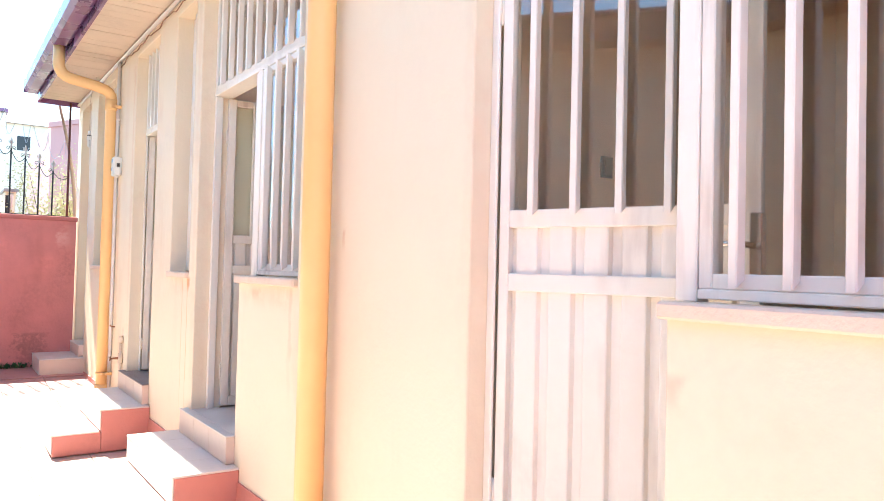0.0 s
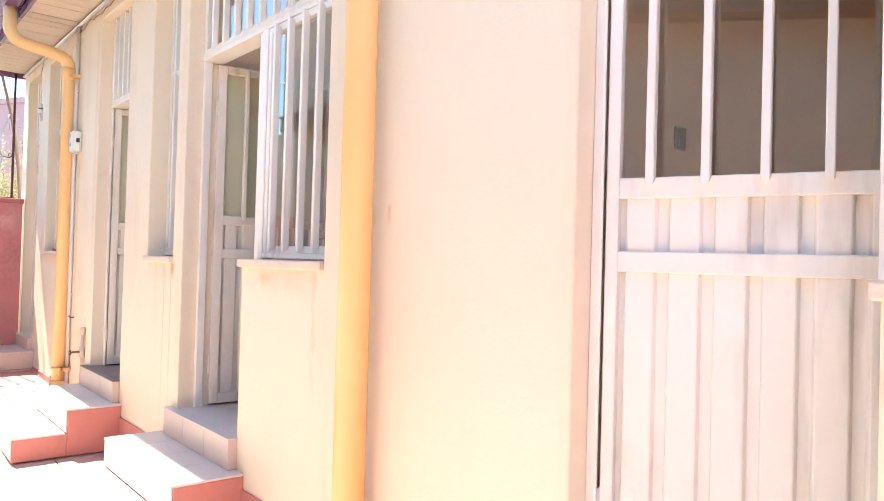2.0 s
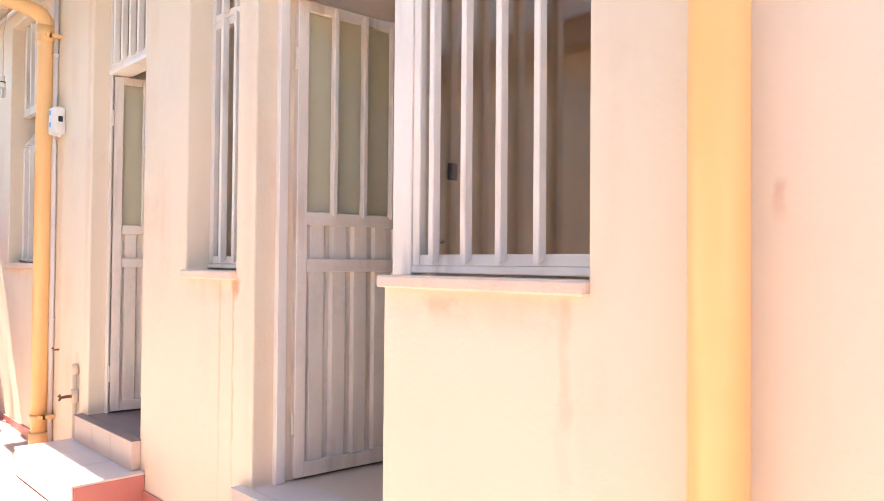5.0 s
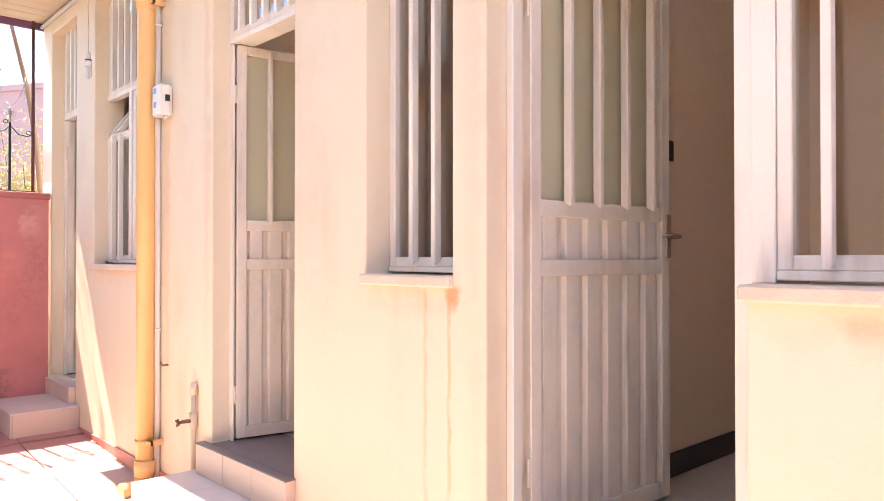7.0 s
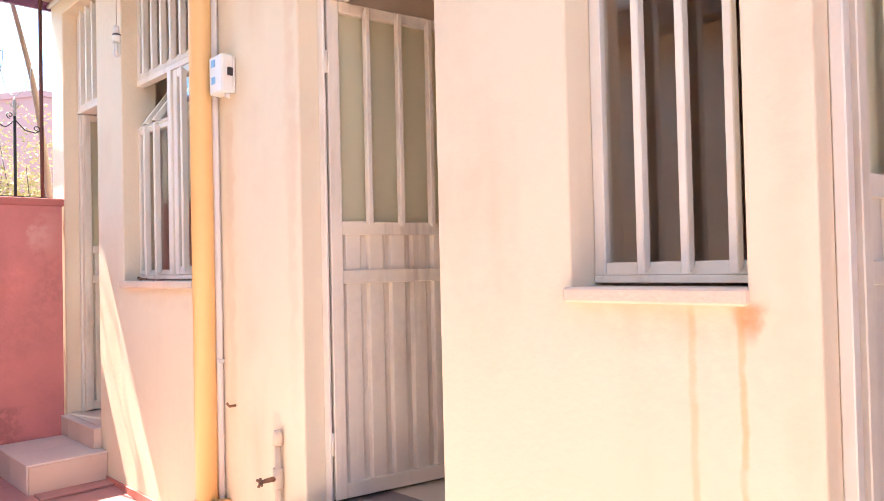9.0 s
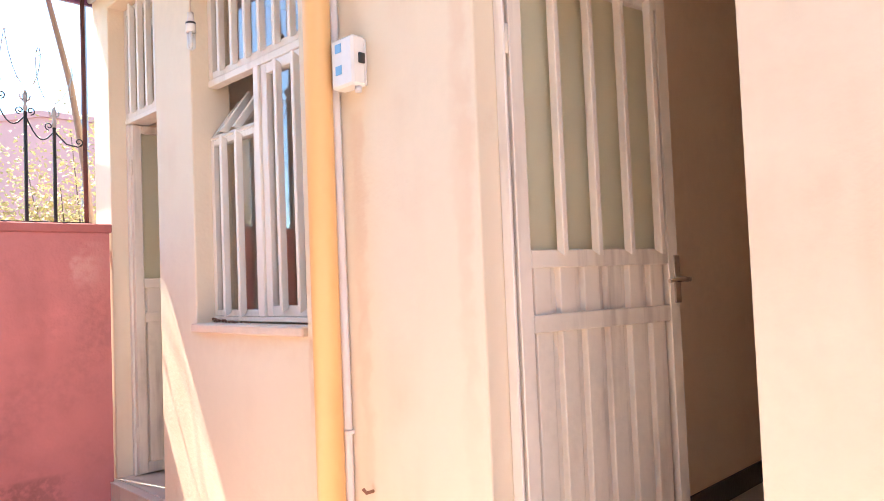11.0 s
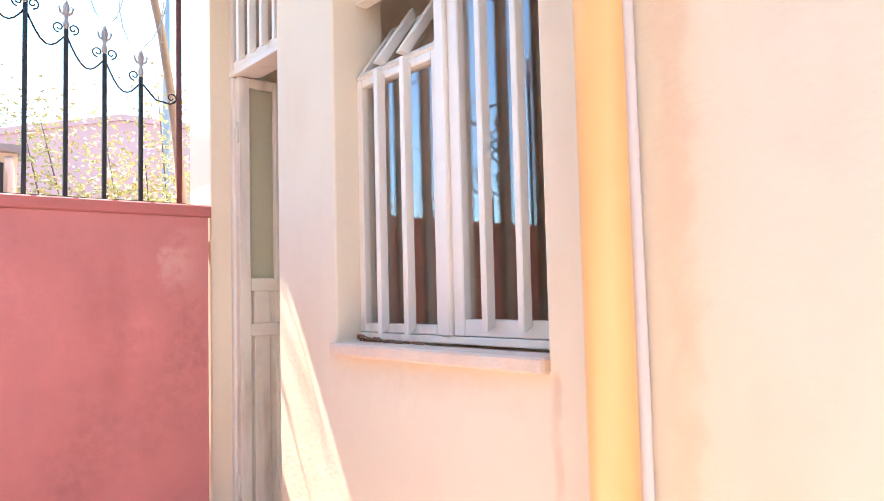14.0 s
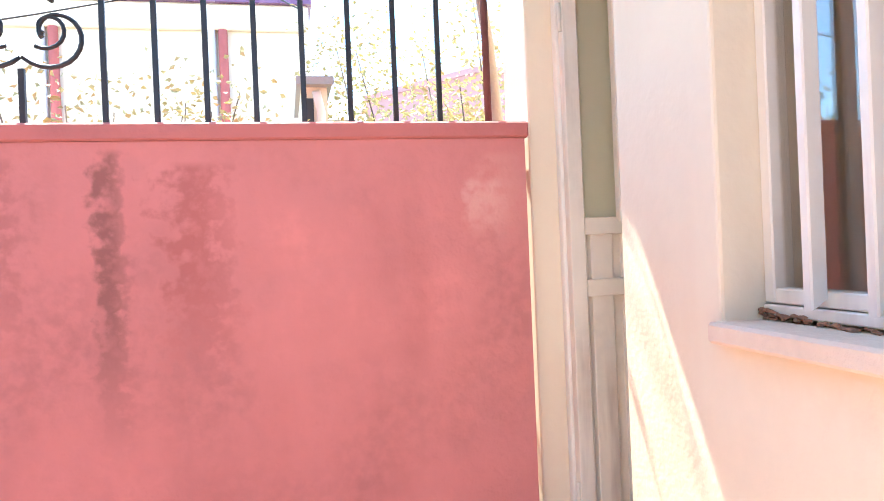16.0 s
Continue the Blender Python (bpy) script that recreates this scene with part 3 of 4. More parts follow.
# ---- rain pipes ----
def rain_pipe(y, bottom, label, outlet, r):
    p = thing("rain_pipe", label, "rain pipe", "rain pipes", at=(0, y, 0))
    x = -r - 0.024
    pts = [(x, 0, bottom), (x, 0, 2.79)]
    pts += [(x - 0.09 * (1 - math.cos(q)), 0, 2.79 + 0.09 * math.sin(q)) for q in (0.4, 0.8, 1.2, 1.45)]
    pts += [(-0.2, 0, 2.895), (-0.41, 0, 2.93)]
    pts += [(-0.41 - 0.105 * math.sin(q), 0, 2.93 + 0.012 * q + 0.1 * (1 - math.cos(q))) for q in (0.4, 0.8, 1.2, 1.5)]
    pts += [(-0.515, 0, 3.2)]
    part("pipe", tube(bmesh.new(), pts, r, 20), M_PIPE, p)
    part("collar", tube(bmesh.new(), [(x, 0, 2.69), (x, 0, 2.79)], r + 0.006, 20), M_PIPE, p)
    for z in (2.72, 0.29):
        b = bmesh.new()
        tube(b, [(x, 0, z - 0.012), (x, 0, z + 0.012)], r + 0.005, 20)
        box(b, x, -0.002, -0.085, -0.055, z - 0.012, z + 0.012)
        box(b, -0.09, -0.06, -0.085, -0.03, z - 0.012, z + 0.012)
        part("bracket", b, M_PIPE, p, "painted steel pipe bracket")
    if outlet:
        part("collar", tube(bmesh.new(), [(x, 0, 0.10), (x, 0, 0.19)], r + 0.008, 20), M_PIPE, p)
        q = [(x, 0, 0.1), (x - 0.01, 0, 0.055), (x - 0.05, 0, 0.03), (x - 0.13, 0, 0.028)]
        part("outlet", tube(bmesh.new(), q, r + 0.004, 20), M_PIPE, p)
    return p


rain_pipe(1.935, 0.1, "orange painted rain pipe with a bent top under the gutter", True, 0.049)
rain_pipe(-2.53, -0.05, "orange painted rain pipe running down the facade", False, 0.059)

# ---- ground ----
def ground_z(y):
    return -0.075 + 0.18 * min(1.0, max(0.0, (y - 0.4) / 3.0))


setting("ground", box_mesh(-400, 400, -400, 400, -0.6, -0.36), M_GROUND, "dry earth ground around the yard", "ground")
bm = bmesh.new()
ys = [-8.0, 0.4, 3.4, 4.0]
for a, c in zip(ys, ys[1:]):
    v = [bm.verts.new(p) for p in ((-2.98, a, ground_z(a) - 0.012), (-0.001, a, ground_z(a) - 0.012), (-0.001, c, ground_z(c) - 0.012), (-2.98, c, ground_z(c) - 0.012),
                                   (-2.98, a, -0.36), (-0.001, a, -0.36), (-0.001, c, -0.36), (-2.98, c, -0.36))]
    for q in ((0, 1, 2, 3), (4, 7, 6, 5), (0, 4, 5, 1), (1, 5, 6, 2), (2, 6, 7, 3), (3, 7, 4, 0)):
        bm.faces.new([v[i] for i in q])
pavement = setting("pavement", bm, M_GROUT, "yard paved with maroon tiles", "pavement")

# ---- door steps ----
STEP, LOW = 0.24, 0.09


def tile_row(parent, mat, x0, x1, y0, y1, z, nx, ny, thick=0.012, gap=0.004):
    """Tiles laid on a flat surface."""
    w, d = (x1 - x0) / nx, (y1 - y0) / ny
    bm = box_mesh(-w / 2 + gap / 2, w / 2 - gap / 2, -d / 2 + gap / 2, d / 2 - gap / 2, 0, thick, bevel=0.002)
    bmesh.ops.recalc_face_normals(bm, faces=bm.faces)
    me = bpy.data.meshes.new("tile")
    bm.to_mesh(me)
    bm.free()
    me.materials.append(mat)
    for i in range(nx):
        for k in range(ny):
            piece("tile", me, parent, Matrix.Translation((x0 + w * (i + 0.5), y0 + d * (k + 0.5), z)))


def side_tiles(parent, x, y0, y1, z0, z1):
    """Tiles on the long side of a step."""
    n = max(2, round((y1 - y0) / 0.3))
    w = (y1 - y0) / n
    bm = box_mesh(-0.008, 0, -w / 2 + 0.002, w / 2 - 0.002, 0, z1 - z0, bevel=0.002)
    bmesh.ops.recalc_face_normals(bm, faces=bm.faces)
    me = bpy.data.meshes.new("tile")
    bm.to_mesh(me)
    bm.free()
    me.materials.append(M_TREAD)
    for i in range(n):
        piece("tile", me, parent, Matrix.Translation((x, y0 + w * (i + 0.5), z0)))


def door_steps(far_y, near_y, two, label, depth=0.33, low_depth=0.64, top=STEP, riser=None):
    s = thing("door_steps", label, "step", "door steps")
    g = ground_z((far_y + near_y) / 2) - 0.02
    n = max(2, round((far_y - near_y) / 0.3))
    part("riser_block", box_mesh(-depth, -0.001, near_y, far_y, g, top - 0.012, bevel=0.004), riser or M_RISER, s, "painted riser")
    tile_row(s, M_TREAD, -depth - 0.014, -0.002, near_y - 0.006, far_y, top - 0.012, 1, n)
    side_tiles(s, -depth - 0.001, near_y + 0.002, far_y, (LOW if two else g + 0.02), top - 0.013)
    if two:
        part("lower_block", box_mesh(-low_depth, -depth - 0.001, near_y, far_y, g, LOW - 0.012, bevel=0.004), M_RISER, s, "red painted lower riser")
        tile_row(s, M_TREAD, -low_depth - 0.014, -depth - 0.012, near_y - 0.006, far_y, LOW - 0.012, 1, n)
        side_tiles(s, -low_depth - 0.001, near_y + 0.002, far_y, g + 0.02, LOW - 0.013)
    return s


door_steps(-0.45, -1.5, True, "red steps with pink tiled treads before the open door")
door_steps(1.40, 0.43, True, "red steps with pink tiled treads below the doorway")
door_steps(-3.3, -4.4, True, "red steps with pink tiled treads before the half-open door")
door_steps(4.0, 3.33, False, "pinkish step with a tiled tread at the far door", depth=0.42, top=0.268, riser=M_THRESH)


def threshold(key, label, mat, deep):
    y1, y0, z = OPENINGS[key]
    t = thing("threshold", label, "threshold", "door thresholds")
    step = 0.269 if key == "far_door" else STEP + 0.001
    part("slab", box_mesh(0.0005, deep, y0 + 0.002, y1 - 0.002, step, FLOOR + 0.0015), mat, t)
    part("nosing", box_mesh(-0.052, 0.0, y0 - 0.02, y1 + 0.075, FLOOR - 0.006, FLOOR + 0.001, bevel=0.002), mat, t)
    k = 3
    w = (y1 - y0 + 0.09) / k
    bm = box_mesh(-0.048, -0.001, -w / 2 + 0.002, w / 2 - 0.002, 0, FLOOR - 0.006 - step, bevel=0.002)
    bmesh.ops.recalc_face_normals(bm, faces=bm.faces)
    me = bpy.data.meshes.new("tile")
    bm.to_mesh(me)
    bm.free()
    me.materials.append(M_THRESH)
    for i in range(k):
        piece("tile", me, t, Matrix.Translation((0, y0 - 0.018 + w * (i + 0.5), step)))
    return t


for key in ("far_door", "door_b", "door_a", "door_c"):
    worn = key == "door_b"
    threshold(key, ("dark worn" if worn else "pinkish tiled") + " door threshold with a beige tiled riser", M_TERRAZZO if worn else M_TREAD, 0.36 if worn else THICK)
# red plinth along the foot of the facade
for y0, y1, z in ((-3.3, -1.5, 0.165), (-7.6, -4.4, 0.165), (-0.45, 0.43, 0.15), (1.4, 3.33, 0.12)):
    setting("plinth", box_mesh(-0.012, -0.001, y0 + 0.002, y1 - 0.002, -0.2, z), M_RISER, "low red painted plinth at the foot of the facade", "plinth")

# ---- boundary walls ----
WALLTOP = 1.805


def boundary(name, x0, x1, y0, y1, top, side):
    setting(name, box_mesh(x0, x1, y0, y1, -0.35, top - 0.052), M_RED, "weathered red plastered boundary wall with dark stains", "wall")
    setting("coping_" + side, box_mesh(x0 - 0.012, x1 + 0.012, y0 - 0.012, y1 + 0.012, top - 0.051, top, bevel=0.006), M_COPING, "dark red coping on the boundary wall", "coping")


boundary("wall_north", -2.98, -0.03, 4.015, 4.175, WALLTOP, "north")
boundary("wall_west", -2.99, -2.83, -8.2, -5.62, 2.05, "west")
setting("wall_south", box_mesh(-2.8, 0.0, -8.2, -8.05, -0.35, 2.2), M_RED, "red plastered wall closing the yard", "wall")

# the building across the yard: a low wing with an eave, and a taller block
opposite = thing("opposite_building", "low peach building with a brown boarded eave across the yard", "building")
part("wall", box_mesh(-6.2, -3.0, -5.75, 4.75, -0.36, 3.0), M_WALL, opposite)
part("upper_wall", box_mesh(-6.2, -3.1, -1.2, 4.75, 3.001, 6.2), M_WALL, opposite)
part("plinth", box_mesh(-2.998, -2.985, -5.75, 4.0, -0.2, 0.14), M_RISER, opposite, "low red painted plinth")
for k in range(68):
    y = -5.85 + 0.145 * k
    part("soffit_board", box_mesh(-2.998, -2.72, y + 0.002, y + 0.143, 2.95, 2.965), M_BROWNBOARD, opposite)
part("fascia", box_mesh(-2.72, -2.695, -5.85, 4.01, 2.91, 3.09), M_BROWNBOARD, opposite)
part("eave_roof", box_mesh(-3.099, -2.66, -5.88, 4.02, 3.092, 3.115), M_ROOF, opposite)
part("roof", box_mesh(-6.4, -3.1, -5.88, -1.21, 3.11, 3.14), M_ROOF, opposite)

# iron fence on the north wall
fence = thing("iron_fence", "black iron fence with silver spear finials on the red wall", "fence")
FY = 4.09
xs = [-0.28 - 0.14 * k for k in range(18) if not 1.29 < 0.28 + 0.14 * k < 1.68]
for x in xs:
    k = (-0.28 - x) / 0.14
    top = 2.33 + 0.07 * min(k, 6)
    post = part("post", box_mesh(x - 0.008, x + 0.008, FY - 0.008, FY + 0.008, WALLTOP, top, bevel=0.002), M_IRON, fence)
    b = bmesh.new()
    tube(b, [(x, FY, top), (x, FY, top + 0.02), (x, FY, top + 0.04), (x, FY, top + 0.055), (x, FY, top + 0.085), (x, FY, top + 0.125)],
         [0.008, 0.013, 0.007, 0.011, 0.014, 0.001], 8)
    for sgn in (-1, 1):
        tube(b, [(x, FY, top + 0.05), (x + sgn * 0.02, FY, top + 0.065), (x + sgn * 0.026, FY, top + 0.085), (x + sgn * 0.018, FY, top + 0.092)], [0.005, 0.005, 0.004, 0.002], 6)
    part("finial", b, M_FINIAL, post, "silver painted spear finial")
part("rail", box_mesh(-2.7, -0.1, FY - 0.01, FY + 0.01, WALLTOP + 0.001, WALLTOP + 0.012), M_IRON, fence)
tagged(linked("iron_post", tube(bmesh.new(), [(-0.122, FY, WALLTOP), (-0.125, FY, 3.13)], 0.012, 8), M_RUSTIRON), "tall dark iron post between wall and eave", "post")

# scroll swags between the fence posts
def spiral(cx, cz, r0, r1, a0, turns, y, steps=18):
    out = []
    for k in range(steps + 1):
        q = k / steps
        a = a0 + turns * 2 * math.pi * q
        r = r0 + (r1 - r0) * q
        out.append((cx + r * math.cos(a), y, cz + r * math.sin(a)))
    return out


for xa, xb in zip(xs, xs[1:]):
    if xa - xb > 0.2:
        continue
    ka = (-0.28 - xa) / 0.14
    za = 2.33 + 0.07 * min(ka, 6)
    zb = 2.33 + 0.07 * min(ka + 1, 6)
    b = bmesh.new()
    sag = [(xa + (xb - xa) * q, FY, za + (zb - za) * q - 0.085 * math.sin(math.pi * q) - 0.02) for q in (i / 8 for i in range(9))]
    tube(b, sag, 0.004, 6)
    for c, z, d in ((xa, za, -1), (xb, zb, 1)):
        tube(b, spiral(c + d * 0.026, z + 0.004, 0.022, 0.006, -math.pi / 2, 1.2 * d, FY, 12), 0.0035, 5)
    part("swag", b, M_IRON, fence, "curled iron swag between posts")
b = bmesh.new()
tube(b, [(-0.28, FY, 2.31), (-0.22, FY, 2.245), (-0.16, FY, 2.235), (-0.13, FY, 2.26)], 0.004, 6)
tube(b, spiral(-0.155, 2.262, 0.024, 0.006, -math.pi / 2, 1.2, FY, 12), 0.0035, 5)
part("swag", b, M_IRON, fence, "curled iron swag between posts")


def scroll_panel(parent, cx, cz, matrix=None):
    """A lattice diamond with scrolls on both sides, in the x-z plane."""
    for s in (-1, 1):
        for pts, r in ((spiral(cx + s * 0.085, cz - 0.06, 0.105, 0.03, -math.pi / 2 - s * 0.9, 0.95 * s, FY, 22), 0.007),
                       (spiral(cx + s * 0.07, cz - 0.045, 0.06, 0.015, -math.pi / 2 - s * 0.6, 1.0 * s, FY, 18), 0.006),
                       (spiral(cx + s * 0.085, cz + 0.3, 0.105, 0.03, math.pi / 2 + s * 0.9, -0.95 * s, FY, 22), 0.007)):
            part("scroll", tube(bmesh.new(), pts, r, 6), M_IRON, parent, "curled iron scroll")
        for k in range(3):
            part("lattice_bar", tube(bmesh.new(), [(cx - s * 0.09, FY + s * 0.004, cz + 0.03 + 0.06 * k), (cx + s * 0.09, FY + s * 0.004, cz + 0.15 + 0.06 * k)], 0.006, 6), M_IRON, parent)
    part("post", box_mesh(cx - 0.008, cx + 0.008, FY - 0.008, FY + 0.008, WALLTOP, cz - 0.16), M_IRON, parent)


scroll_panel(fence, -1.475, 2.13)

# barbed wire loops beside the tall post
b = bmesh.new()
pts = [(-0.14 - 0.012 * k + 0.02 * math.sin(k * 0.37), 4.16 + 0.1 * math.cos(k * 0.5), 2.55 + 0.13 * math.sin(k * 0.5) + 0.006 * k) for k in range(64)]
tube(b, pts, 0.0025, 5)
for k in range(0, 64, 3):
    x, y, z = pts[k]
    tube(b, [(x - 0.012, y, z - 0.01), (x + 0.012, y, z + 0.01)], 0.002, 4)
tagged(linked("barbed_wire", b, M_WIRE), "loose coil of barbed wire above the red wall", "barbed wire")

# leaning wooden pole behind the wall
b = bmesh.new()
tube(b, [(0.09, 4.42, -0.36), (0.02, 4.42, 1.75), (-0.012, 4.42, 2.15), (-0.045, 4.42, 2.4), (-0.085, 4.42, 2.66), (-0.14, 4.42, 2.9), (-0.205, 4.42, 3.17), (-0.33, 4.43, 3.75)], [0.024, 0.022, 0.021, 0.02, 0.019, 0.017, 0.015, 0.012], 10)
tagged(linked("wooden_pole", b, M_WOODPOLE), "bare leaning wooden pole behind the red wall", "pole")

# ---- fittings on the facade ----
meter = thing("meter_box", "white plastic electric meter box with blue stickers", "meter box", at=(0, 1.80, 2.08))
part("case", box_mesh(-0.07, -0.012, -0.056, 0.062, 0, 0.17, bevel=0.008), M_PLASTIC, meter)
part("back_plate", box_mesh(-0.012, -0.0015, -0.05, 0.056, 0.004, 0.165, bevel=0.003), M_PLASTIC, meter)
part("latch", box_mesh(-0.045, -0.02, -0.064, -0.055, 0.075, 0.11, bevel=0.002), M_DARK, meter, "dark latch")
for z in (0.045, 0.12):
    part("sticker", box_mesh(-0.0725, -0.0705, 0.002, 0.034, z, z + 0.03), M_BLUE, meter, "blue sticker")
part("cable_gland", tube(bmesh.new(), [(-0.035, -0.04, -0.02), (-0.035, -0.04, 0.0)], 0.012, 10), M_CONDUIT, meter)
conduit = thing("conduit", "white plastic conduit running up the facade", "conduit", at=(0, 1.905, 0))
part("pipe", tube(bmesh.new(), [(-0.018, 0, 0.02), (-0.018, 0, 1.2), (-0.019, 0.004, 2.0), (-0.018, 0, 3.14)], 0.016, 12), M_CONDUIT, conduit)
for z in (0.9, 2.6):
    part("clip", box_mesh(-0.037, -0.0015, -0.02, 0.02, z, z + 0.016, bevel=0.003), M_CONDUIT, conduit)
tagged(linked("wall_hook", tube(bmesh.new(), [(0.005, 1.80, 0.72), (-0.03, 1.80, 0.72), (-0.042, 1.80, 0.735)], 0.006, 8), M_RUST), "small rusty hook in the facade", "hook")

tap = thing("water_tap", "rusty garden tap on a painted standpipe by the wall", "tap", at=(0, 1.43, 0))
part("standpipe", tube(bmesh.new(), [(-0.02, 0, -0.03), (-0.02, 0.002, 0.3), (-0.02, 0, 0.64)], 0.013, 12), M_TAPPIPE, tap)
part("socket", tube(bmesh.new(), [(-0.02, 0, 0.44), (-0.02, 0, 0.52)], 0.021, 12), M_TAPPIPE, tap)
part("pipe_cap", tube(bmesh.new(), [(-0.02, 0, 0.61), (-0.02, 0, 0.645), (-0.02, 0, 0.67)], [0.02, 0.02, 0.014], 12), M_TAPPIPE, tap)
part("valve", tube(bmesh.new(), [(-0.035, 0, 0.48), (-0.075, 0.004, 0.48), (-0.095, 0.004, 0.478)], [0.011, 0.009, 0.007], 10), M_RUST, tap, "rusty valve body")
b = bmesh.new()
for k in range(4):
    a = k * math.pi / 2 + 0.4
    tube(b, [(-0.1, 0.004, 0.478), (-0.102, 0.004 + 0.02 * math.cos(a), 0.478 + 0.02 * math.sin(a))], [0.004, 0.006], 8)
part("handwheel", b, M_RUST, tap, "rusty cross handle")

lamp = thing("hanging_lamp", "bare energy-saving lamp hanging on its cable", "lamp", at=(-0.115, 2.80, 2.46))
b = bmesh.new()
for k in range(3):
    a = k * 2.1
    dx, dy = 0.014 * math.cos(a), 0.014 * math.sin(a)
    tube(b, [(dx, dy, 0.075), (dx, dy, 0.008), (dx * 0.4, dy * 0.4, 0.0), (-dx * 0.3, -dy * 0.3 + 0.01, 0.008), (-dx * 0.3, -dy * 0.3 + 0.01, 0.075)], 0.0065, 8)
part("tubes", b, M_PLASTIC, lamp, "white lamp tubes")
part("base", tube(bmesh.new(), [(0, 0, 0.072), (0, 0, 0.11), (0, 0, 0.118)], [0.022, 0.021, 0.014], 14), M_PLASTIC, lamp)
part("socket", tube(bmesh.new(), [(0, 0, 0.115), (0, 0, 0.16)], [0.017, 0.013], 12), M_CONDUIT, lamp)
part("ring", tube(bmesh.new(), [(0, 0, 0.108), (0, 0, 0.116)], 0.0215, 14), M_DARK, lamp, "dark ring")
part("cable", tube(bmesh.new(), [(0, 0, 0.16), (0.004, 0.01, 0.3), (-0.004, 0.0, 0.45), (0.02, 0.02, 0.6), (0.05, 0.03, 0.725)], 0.0025, 6), M_TAPPIPE, lamp)

pts = [(-0.012 - 0.004 * math.sin(k * 1.3), -2.4 + 0.09 * k, 3.105 + 0.012 * math.sin(k * 0.9) + 0.01 * math.sin(k * 2.3)) for k in range(50)]
tagged(linked("loose_cable", tube(bmesh.new(), pts, 0.0035, 6), M_RUST), "thin brown cable stapled loosely below the soffit", "cable")

# ---- yard paving ----
T = 0.4
bm = box_mesh(-T / 2 + 0.003, T / 2 - 0.003, -T / 2 + 0.003, T / 2 - 0.003, -0.013, 0.0, bevel=0.002)
bmesh.ops.recalc_face_normals(bm, faces=bm.faces)
tile_me = bpy.data.meshes.new("tile")
bm.to_mesh(tile_me)
bm.free()
tile_me.materials.append(M_PAVING)
shade_me = tile_me.copy()
shade_me.materials[0] = M_PAVING_SHADE
tilt = math.degrees(math.atan(0.18 / 3.0))
for i in range(7):
    for k in range(30):
        y = 3.8 - T * k
        x = -0.2 - T * i
        slope = tilt if 0.4 < y < 3.4 else 0
        # Past y 2.7, the shade's edge, tiles take the shaded colour.
        piece("tile", shade_me if y > 2.7 else tile_me, pavement, pose(x, y, ground_z(y), slope, 0, 0))

# weeds at the foot of the red wall
b = bmesh.new()
for k in range(160):
    x, y = random.gauss(-0.62, 0.16), 3.985 - abs(random.gauss(0, 0.03))
    h, a = random.uniform(0.02, 0.07), random.uniform(0, 6.28)
    d = Vector((math.cos(a), math.sin(a), 0)) * h * 0.5
    z = ground_z(y)
    w = d.cross(Vector((0, 0, 1))) * 0.35
    p = Vector((x, y, z))
    b.faces.new([b.verts.new(q) for q in (p - w * 0.3, p + d * 0.6 - w + Vector((0, 0, h * 0.7)), p + d + Vector((0, 0, h)), p + d * 0.6 + w + Vector((0, 0, h * 0.7)))])
tagged(linked("weeds", b, M_GRASS), "small green weeds along the wall", "weeds", kind="stuff")


# ---- beyond the wall ----
def shrub(x, y, height, spread, leaves, seed):
    rnd = random.Random(seed)
    s = thing("shrub", "sunlit shrub with small yellowing leaves behind the wall", "shrub", "shrubs", at=(x, y, -0.36))
    tips = []
    for k in range(16):
        a, r = rnd.uniform(0, 6.28), spread * math.sqrt(rnd.random())
        top = Vector((r * math.cos(a) * 1.2, r * math.sin(a) * 0.6, height * rnd.uniform(0.72, 1.0)))
        m = top * 0.5 + Vector((rnd.uniform(-0.1, 0.1), rnd.uniform(-0.1, 0.1), 0))
        part("stem", tube(bmesh.new(), [(0, 0, 0), m * 0.6, m, top], [0.014, 0.011, 0.008, 0.003], 5), M_TWIG, s)
        tips.append((m, top))
    lv = bmesh.new()
    for k in range(leaves):
        m, top = rnd.choice(tips)
        q = rnd.uniform(0.15, 1.05)
        p = m.lerp(top, q) + Vector((rnd.gauss(0, 0.11), rnd.gauss(0, 0.09), rnd.gauss(0, 0.1)))
        d = Vector((rnd.gauss(0, 1), rnd.gauss(0, 1), rnd.gauss(0, 0.6))).normalized()
        n = d.orthogonal().normalized()
        n.rotate(Matrix.Rotation(rnd.uniform(0, 6.28), 3, d))
        l, w = rnd.uniform(0.02, 0.042), rnd.uniform(0.007, 0.013)
        up = d.cross(n) * 0.006
        v = [lv.verts.new(c) for c in (p, p + d * l * 0.5 + n * w + up, p + d * l, p + d * l * 0.5 - n * w + up)]
        lv.faces.new((v[0], v[1], v[2])), lv.faces.new((v[0], v[2], v[3]))
    part("leaves", lv, M_LEAF, s)
    return s


shrub(0.2, 5.3, 2.95, 0.75, 11000, 1)
shrub(-0.3, 5.1, 2.6, 0.5, 8000, 2)
shrub(-1.5, 5.0, 2.5, 0.55, 5000, 3)
shrub(1.6, 6.4, 3.5, 0.8, 7000, 4)

